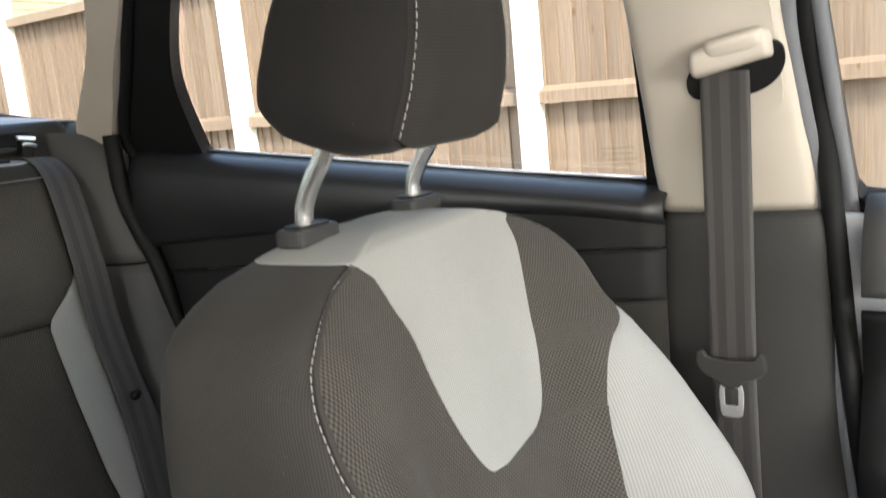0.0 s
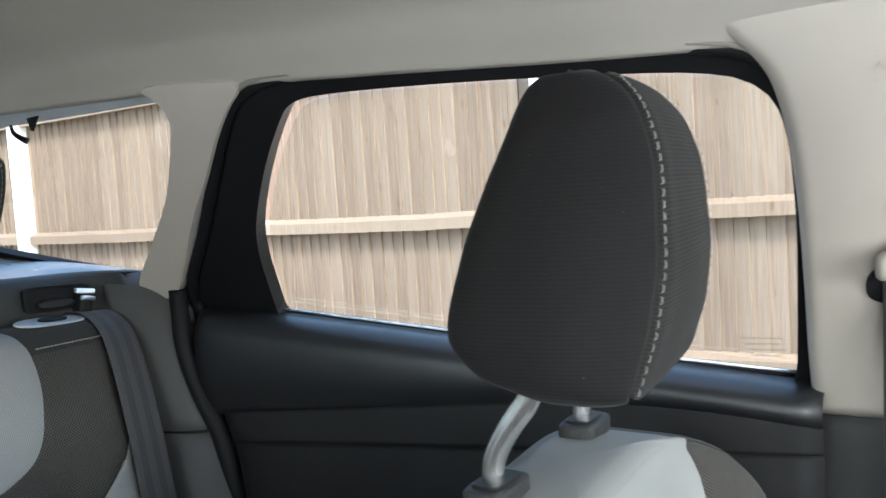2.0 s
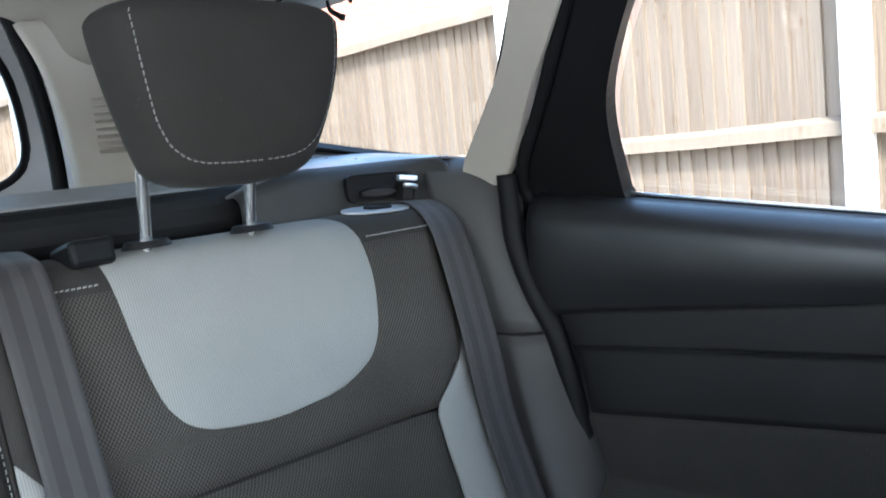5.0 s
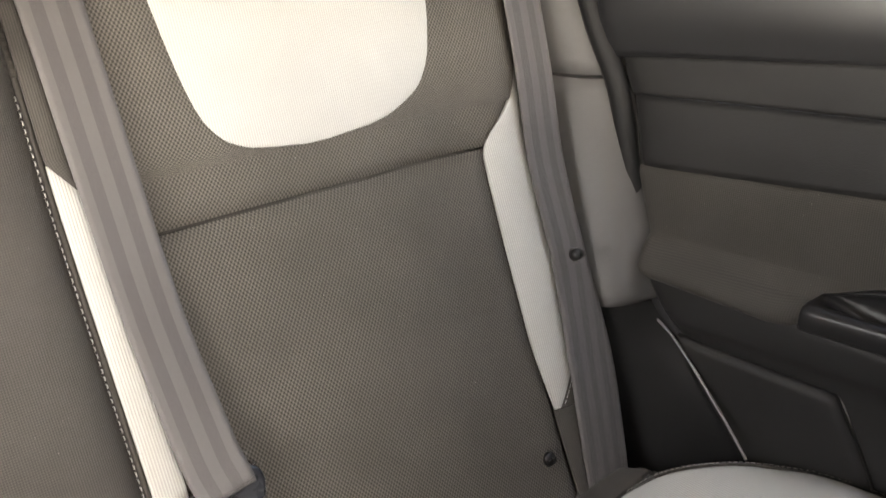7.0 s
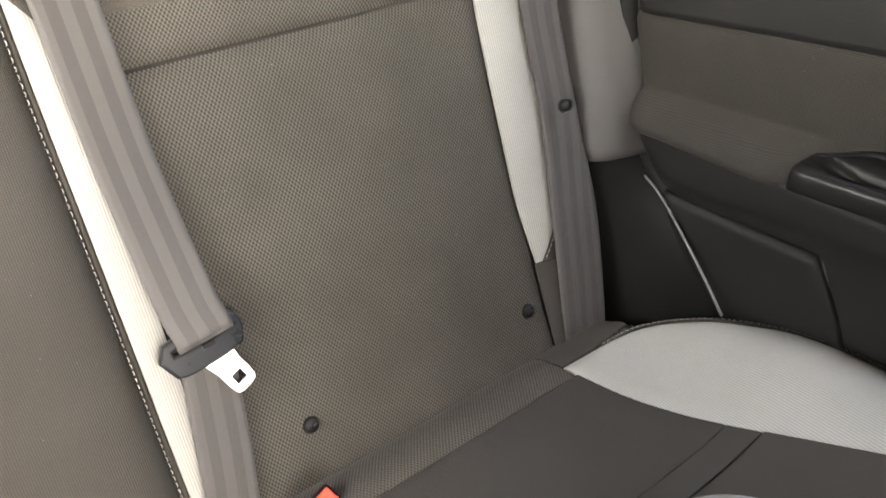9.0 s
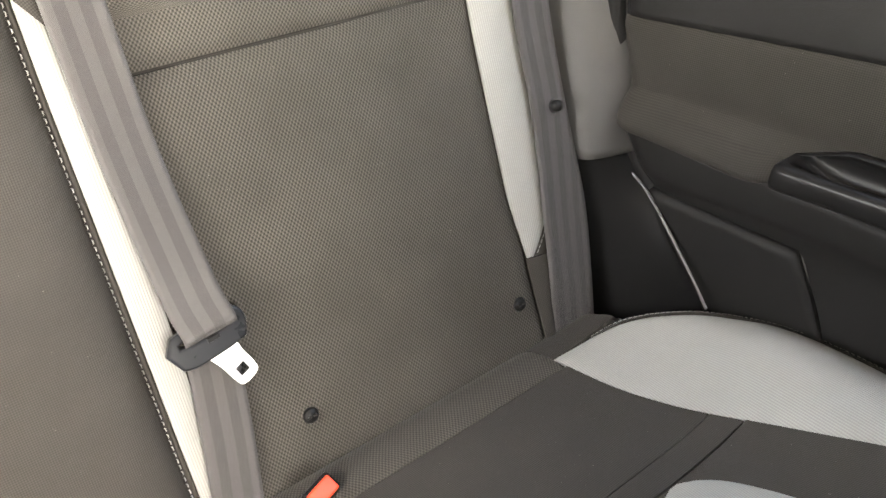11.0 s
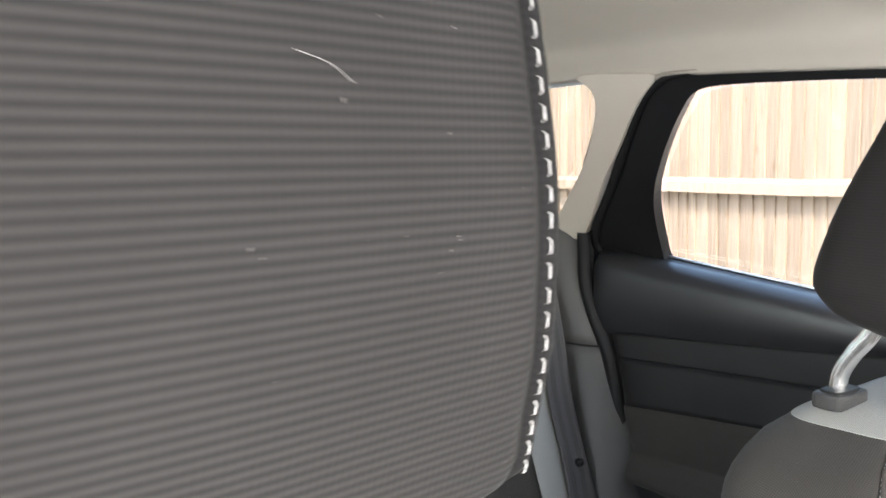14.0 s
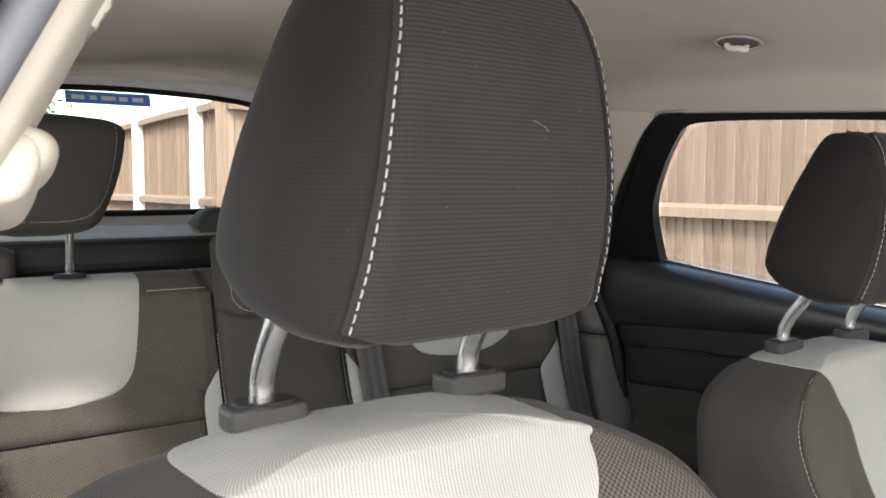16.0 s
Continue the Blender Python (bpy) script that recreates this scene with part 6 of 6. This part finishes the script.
def rear_belts():
    far = thing("seat_belt", (0.58, 0.6, 0.6), "grey webbing rear seat belt lying beside the backrest", "seat belt", "seat belts")
    L = [(0.550, 0.80, 1.182), (0.550, 0.765, 1.184), (0.549, 0.728, 1.166), (0.545, 0.701, 1.128), (0.535, 0.662, 1.03), (0.524, 0.628, 0.931), (0.519, 0.585, 0.83), (0.515, 0.541, 0.72), (0.505, 0.506, 0.62), (0.502, 0.492, 0.56)]
    ribbon("webbing", [((p[0] - 0.010 * (i > 6), p[1], p[2]), (p[0] + 0.048 + 0.010 * (i > 6), p[1] - 0.006 + 0.006 * (i > 6), p[2] - 0.004)) for i, p in enumerate(L)], WEBBING, far, "dark grey striped webbing", cuts=10)
    tube("stop_button", [(0.532, 0.565, 0.842), (0.5325, 0.557, 0.846)], lambda f: 0.0078 * (1 - 0.3 * f), PLASTIC_SMOOTH, far, "round black stop button", n=2, sides=18)
    settle(far)
    mid = thing("seat_belt", (0.1, 0.6, 0.6), "grey webbing rear seat belt with its tongue hanging down", "seat belt", "seat belts")
    L = [(0.046, 0.85, 1.13), (0.052, 0.828, 1.172), (0.059, 0.79, 1.193), (0.064, 0.755, 1.190), (0.067, 0.722, 1.174), (0.069, 0.692, 1.103), (0.071, 0.662, 1.014), (0.074, 0.623, 0.902), (0.079, 0.568, 0.795), (0.083, 0.549, 0.766), (0.084, 0.5485, 0.756)]
    ribbon("webbing", [(p, (p[0] + 0.0485, p[1] - 0.002, p[2] - 0.004 + (0.012 if i > 7 else 0.0))) for i, p in enumerate(L)], WEBBING, mid, "dark grey striped webbing", cuts=10)
    L = [(0.084, 0.561, 0.750), (0.082, 0.552, 0.720), (0.072, 0.525, 0.66), (0.064, 0.508, 0.615), (0.06, 0.50, 0.57)]
    ribbon("webbing", [(p, (p[0] + 0.047, p[1] - 0.004, p[2] - 0.006)) for p in L], WEBBING, mid, "dark grey striped webbing", cuts=10)
    # Tongue lies on the backrest, leaning with it.
    m = Matrix.Translation((0.106, 0.556, 0.748)) @ Euler((radians(66), 0, 0)).to_matrix().to_4x4() @ Matrix.Rotation(radians(7), 4, "Z") @ Matrix.Scale(0.89, 4)
    grip = [(-0.043, 0.008), (-0.032, 0.023), (0.032, 0.024), (0.041, 0.016), (0.043, 0.004), (0.036, -0.013), (0.016, -0.016), (-0.020, -0.017), (-0.034, -0.014)]
    tongue = plate("tongue", grip, 0.011, TONGUE, mid, "glossy black plastic tongue", m, 0.003, [smooth_loop([(-0.028, 0.007), (0.028, 0.007), (0.028, 0.014), (-0.028, 0.014)], 1)])
    block("tongue_catch", (0.013, 0.005, 0.004), PLASTIC_SMOOTH, tongue, "", m @ Matrix.Translation((0.004, 0.003, 0.0115)), 0.001)
    mb = m @ Matrix.Rotation(radians(17), 4, "Z") @ Matrix.Translation((0.004, 0.002, 0))
    blade = smooth_loop([(-0.021, -0.012), (0.021, -0.012), (0.0135, -0.024), (0.0135, -0.056), (0.009, -0.062), (-0.009, -0.062), (-0.0135, -0.056), (-0.0135, -0.024)], 1)
    plate("blade", blade, 0.003, STEEL, tongue, "bright steel blade", mb @ Matrix.Translation((0, 0, 0.004)), 0.0006, [[(-0.0055, -0.042), (0.0055, -0.042), (0.0055, -0.053), (-0.0055, -0.053)]])
    block("belt_guide", (0.042, 0.05, 0.026), PLASTIC_SMOOTH, mid, "black belt guide", pose(0.157, 0.752, 1.179, -12, 0, 6), 0.005)
    settle(mid)


rear_belts()


def buckle():
    root = thing("belt_buckle", (0.135, 0.49, 0.58), "black belt buckle with red release button", "belt buckle")
    m = Matrix.Translation((0.143, 0.472, 0.580)) @ Euler((radians(28), 0, radians(20))).to_matrix().to_4x4()
    block("housing", (0.036, 0.022, 0.07), PLASTIC_SMOOTH, root, "black plastic housing", m, 0.004)
    block("release_button", (0.030, 0.017, 0.02), RED, root, "red release button", m @ Matrix.Translation((-0.001, -0.0015, 0.0275)), 0.002)
    settle(root)


buckle()


def headliner():
    """The roof lining: edges lie on the side windows, the middle is higher."""
    rows = []
    for y, zm, zs in ((-1.15, 1.40, 1.388), (-0.8, 1.455, 1.443), (-0.4, 1.50, 1.488), (0.0, 1.525, 1.513), (0.4, 1.535, 1.523), (0.8, 1.553, 1.530), (1.2, 1.588, 1.566), (1.45, 1.606, 1.588), (1.56, 1.606, 1.588)):
        ze = 1.405 + 0.035 * min(1, (y + 0.4) / 0.8) if y < 0.4 else 1.445 + 0.01 * math.sin((y - 0.4) * 2.2)
        if y < -0.4:
            ze = 1.405 - 0.22 * (-0.4 - y) ** 1.3
        xe = side_x(y, ze, 0.024)
        m = -0.02
        w = xe - m
        rows.append([(m - w, y, ze), (m - w + 0.03, y, ze + 0.022), (m - w * 0.83, y, ze + 0.6 * (zs + 0.012 - ze)), (m - w * 0.5, y, zs), (m, y, zm), (m + w * 0.5, y, zs), (m + w * 0.83, y, ze + 0.6 * (zs + 0.012 - ze)), (m + w - 0.03, y, ze + 0.022), (m + w, y, ze)])
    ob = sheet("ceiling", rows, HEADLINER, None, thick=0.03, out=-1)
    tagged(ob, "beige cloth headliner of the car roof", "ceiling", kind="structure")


headliner()


def coat_hook():
    """A small oval cup let into the lining, its shade a flat dark plate, with a pale peg in it."""
    root = thing("coat_hook", (0.325, 0.085, 1.50), "pale plastic coat hook in an oval cup with its shade drawn dark", "coat hook")
    m = pose(0.320, 0.086, 1.503, -20, 5, -33)
    oval = smooth_loop([(0.033 * math.cos(a * math.pi / 6), 0.019 * math.sin(a * math.pi / 6)) for a in range(12)], 2)
    inner = [(x * 0.86, y * 0.8) for x, y in oval]
    plate("cup_rim", oval, 0.003, WELT, root, "beige rim", m @ Matrix.Translation((0, 0, -0.002)), 0.001, [inner])
    # Flat dark plate in place of the shade inside the recess.
    plate("cup", inner, 0.002, COLUMN_TRIM, root, "dark plate for the cup's shade", m, 0)
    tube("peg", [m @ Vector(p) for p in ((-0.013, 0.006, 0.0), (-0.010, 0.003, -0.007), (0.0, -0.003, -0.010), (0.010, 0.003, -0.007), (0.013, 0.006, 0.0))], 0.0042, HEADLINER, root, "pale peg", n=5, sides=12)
    settle(root)


coat_hook()


def grab_handle():
    root = thing("grab_handle", (0.39, 0.85, 1.49), "folded beige grab handle on the headliner", "grab handle")
    rows = []
    for f, d in ((0.0, 0.0), (0.08, 0.012), (0.5, 0.018), (0.88, 0.012), (1.0, 0.0)):
        row = []
        for g, k in ((0.0, 0.0), (0.08, 0.8), (0.5, 1.0), (0.92, 0.8), (1.0, 0.0)):
            a = Vector((0.323, 0.795, 1.520)).lerp(Vector((0.430, 0.942, 1.494)), g)
            c = Vector((0.340, 0.742, 1.520)).lerp(Vector((0.446, 0.872, 1.490)), g)
            p = a.lerp(c, f)
            row.append((p.x, p.y, p.z + 0.002 - d * k))
        rows.append(row)
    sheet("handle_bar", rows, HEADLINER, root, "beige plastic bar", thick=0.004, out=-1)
    tube("handle_foot", [(0.432, 0.935, 1.488), (0.438, 0.905, 1.483), (0.444, 0.878, 1.484)], 0.008, CREAM, root, "cream end cap", n=4, sides=10)
    settle(root)


grab_handle()


def glass_clip():
    root = thing("window_clip", (0.549, 0.845, 1.42), "small black clip with a hanging hook on the glass", "clip")
    plate("wedge", [(-0.016, 0.0), (0.016, 0.0), (0.004, -0.018)], 0.004, RUBBER, root, "", Matrix.Translation((0.532, 0.80, 1.452)) @ Euler((radians(90), 0, radians(80))).to_matrix().to_4x4())
    tube("hook", [(0.534, 0.852, 1.446), (0.540, 0.856, 1.436), (0.546, 0.848, 1.428), (0.550, 0.842, 1.424)], lambda f: 0.0022 + 0.003 * f, RUBBER, root, "", n=5, sides=8)
    settle(root)


glass_clip()


def boot():
    """Load cover, tailgate with its glass, boot floor."""
    cover = thing("load_cover", (REAR_MID, 1.0, 1.18), "dark rolled load cover with a grey edge strip", "load cover")
    block("cassette", (1.06, 0.09, 0.06), PLASTIC_BLACK, cover, "", pose(REAR_MID, 0.94, 1.195), 0.02, 3)
    block("edge_strip", (1.04, 0.085, 0.02), STRIP_GREY, cover, "grey edge strip", pose(REAR_MID, 0.985, 1.226, 12, 0, 0), 0.006)
    block("cover_sheet", (1.02, 0.62, 0.006), CARPET, cover, "", pose(REAR_MID, 1.30, 1.205), 0.002)
    rows = []
    for y, k in ((0.955, 0.0), (0.962, 0.6), (0.978, 0.92), (1.005, 1.0), (1.03, 0.85), (1.04, 0.0)):
        rows.append([(REAR_MID + 0.050 * a, y, 1.222 + 0.050 * k * (1 - 0.5 * abs(a) ** 4)) for a in (-1.05, -0.95, -0.6, 0.0, 0.6, 0.95, 1.05)])
    sheet("catch_cover", rows, PLASTIC_GREY, cover, "dark rounded catch cover", thick=0.004, out=-1)
    settle(cover)
    gate = thing("tailgate", (REAR_MID, 1.75, 0.5), "closed tailgate with grey trim and clear glass", "tailgate")
    # Frame in a leaning plane: bottom further back than the top.
    ty = lambda z: 1.80 - 0.42 * (z - 1.24)
    outer = [(-0.72, 0.42), (0.66, 0.42), (0.66, 1.2), (0.50, 1.63), (-0.61, 1.63), (-0.72, 1.2)]
    inner = smooth_loop([(-0.56, 1.245), (0.20, 1.240), (0.34, 1.255), (0.40, 1.30), (0.39, 1.40), (0.36, 1.50), (0.30, 1.555), (-0.1, 1.574), (-0.42, 1.555), (-0.50, 1.50), (-0.55, 1.35)], 2)
    bm = bmesh.new()
    ring_between(bm, outer, inner, 160)
    got = bmesh.ops.extrude_face_region(bm, geom=bm.faces[:])
    for g in got["geom"]:
        if isinstance(g, bmesh.types.BMVert):
            g.co.z = 0.05
    for v in bm.verts:
        x, z, d = v.co
        v.co = (x, ty(z) + d, z)
    part("gate_trim", bm, GATE_GREY, gate, "glossy grey tailgate trim")
    bm = bmesh.new()
    bm.faces.new([bm.verts.new((x, ty(z) + 0.03, z)) for x, z in inner])
    got = bmesh.ops.extrude_face_region(bm, geom=bm.faces[:])
    bmesh.ops.translate(bm, vec=(0, 0.004, 0), verts=[g for g in got["geom"] if isinstance(g, bmesh.types.BMVert)])
    pane = part("rear_glass", bm, GLASS, gate, "clear rear window")
    pane.visible_shadow = False
    tube("glass_seal", [(x, ty(z) + 0.004, z) for x, z in inner + inner[:1]], 0.009, RUBBER, gate, "black rubber seal", n=1, sides=8)
    block("sticker", (0.21, 0.0015, 0.034), STICKER_BLUE, pane, "blue and white window sticker", pose(-0.112, ty(1.545) + 0.022, 1.545, -22, 0, 0), 0)
    for k, w in enumerate((0.03, 0.018, 0.036, 0.022, 0.028)):
        block("sticker_mark", (w, 0.001, 0.012), WHITE, pane, "white printed mark", pose(-0.187 + 0.037 * k, ty(1.545) + 0.0205, 1.545, -22, 0, 0), 0)
    # The dark seal towards the pillars.
    for s in (1, -1):
        tube("gate_seal", [(REAR_MID + s * (0.446 - lean), y, z) for lean, y, z in ((0.0, 1.56, 1.0), (0.0, 1.56, 1.2), (0.003, 1.555, 1.32), (0.018, 1.55, 1.44), (0.05, 1.545, 1.56))], 0.014, RUBBER, gate, "black rubber tailgate seal", n=5, sides=10)
    settle(gate)
    # D-pillar covers with louvred vents.
    for s in (1, -1):
        x0 = 0.460 if s > 0 else 2 * REAR_MID - 0.460
        d = thing("d_pillar_trim", (x0, 1.5, 1.22), "cream pillar cover with a louvred vent", "pillar trim", "pillar trims")
        rows = []
        for z, lean in ((1.225, 0.0), (1.30, -0.003), (1.38, -0.012), (1.46, -0.03), (1.53, -0.06)):
            rows.append([(x0 + s * (-0.065 + lean), 1.50, z), (x0 + s * (-0.055 + lean), 1.47, z), (x0 + s * (0.0 + lean), 1.44, z), (x0 + s * (0.07 + lean), 1.40, z), (x0 + s * (0.13 + lean), 1.30, z)])
        sheet("cover", rows, CREAM, d, thick=0.004, out=s)
        for k in range(8):
            block("louvre", (0.086, 0.018, 0.004), CREAM, d, "", pose(x0 + s * 0.010, 1.432, 1.302 + 0.0128 * k, -38, 0, -s * 29), 0.0012)
        settle(d)
    # Cream roof edge above the tailgate.
    rows = [[(x, y, z) for x in (-0.6, -0.3, 0.0, 0.3, 0.52)] for y, z in ((1.54, 1.608), (1.57, 1.600), (1.62, 1.592), (1.635, 1.62))]
    tagged(sheet("roof_trim", rows, CREAM, None, thick=0.006, out=-1), "cream roof edge trim over the tailgate", "trim", kind="structure")


boot()


def closing():
    """Floor, outer skin and the front of the cabin, out of view, so that light comes in only through glass."""
    bm = bmesh.new()
    bmesh.ops.create_cube(bm, size=1)
    bmesh.ops.scale(bm, vec=(1.56, 3.3, 0.04), verts=bm.verts)
    bmesh.ops.translate(bm, vec=(-0.02, 0.2, 0.22), verts=bm.verts)
    tagged(part("floor", bm, CARPET), "charcoal carpet floor of the car", "floor", kind="structure")
    for s in (1, -1):
        rows = []
        for y in (-1.7, -1.0, -0.3, 0.3, 0.9, 1.4, 1.80) if s > 0 else (-0.3, 0.0, 0.3, 0.9, 1.4, 1.80):
            x = 0.845 - 0.10 * max(0, y) ** 1.5 * 0.7 - 0.04 * max(0, -y - 0.6)
            zt = sill_z(y) - 0.012 if y < 0.7 else 1.17
            rows.append([(-0.02 + s * (x + 0.02 + o), y, z) for o, z in ((-0.02, zt), (0.02, 0.95), (0.045, 0.7), (0.03, 0.42), (0.0, 0.20))])
        tagged(sheet("wall_near" if s < 0 else "wall_far", rows, BODY, None, thick=0.012, out=s), "silver painted car body side", "car body", kind="structure")
    rows = []
    for y, zm in ((-0.98, 1.46), (-0.6, 1.53), (0.0, 1.575), (0.6, 1.60), (1.2, 1.645), (1.74, 1.645)):
        ze = 1.47 if y > -0.5 else 1.42
        rows.append([(-0.02 + q, y, z) for q, z in ((-0.61, ze - 0.01), (-0.5, zm - 0.045), (-0.25, zm - 0.008), (0, zm), (0.25, zm - 0.008), (0.5, zm - 0.045), (0.61, ze - 0.01))])
    tagged(sheet("roof", rows, BODY, None, thick=0.01, out=1), "silver painted car roof", "car body", kind="structure")
    # Dashboard and windscreen.
    dash = thing("dashboard", (-0.02, -1.3, 0.4), "black grained dashboard below the windscreen", "dashboard")
    rows = [[(x, y + 0.1 * (x / 0.7) ** 2, z) for x in (-0.76, -0.4, 0.0, 0.4, 0.72)] for y, z in ((-1.70, 1.02), (-1.4, 1.03), (-1.12, 1.0), (-1.04, 0.94), (-1.08, 0.80), (-1.2, 0.6), (-1.3, 0.3))]
    sheet("dash_top", rows, PLASTIC_BLACK, dash, thick=0.01, out=1)
    settle(dash)
    screen = thing("windscreen", (-0.02, -1.3, 1.03), "clear raked windscreen above the dashboard", "windscreen")
    rows = [[(-0.02 + x * w, y + 0.09 * x * x, z) for x in (-1, -0.5, 0, 0.5, 1)] for y, z, w in ((-1.70, 1.03, 0.72), (-1.4, 1.2, 0.68), (-1.10, 1.38, 0.60))]
    sheet("glass", rows, GLASS, screen, thick=0.005, out=-1).visible_shadow = False
    settle(screen)


closing()
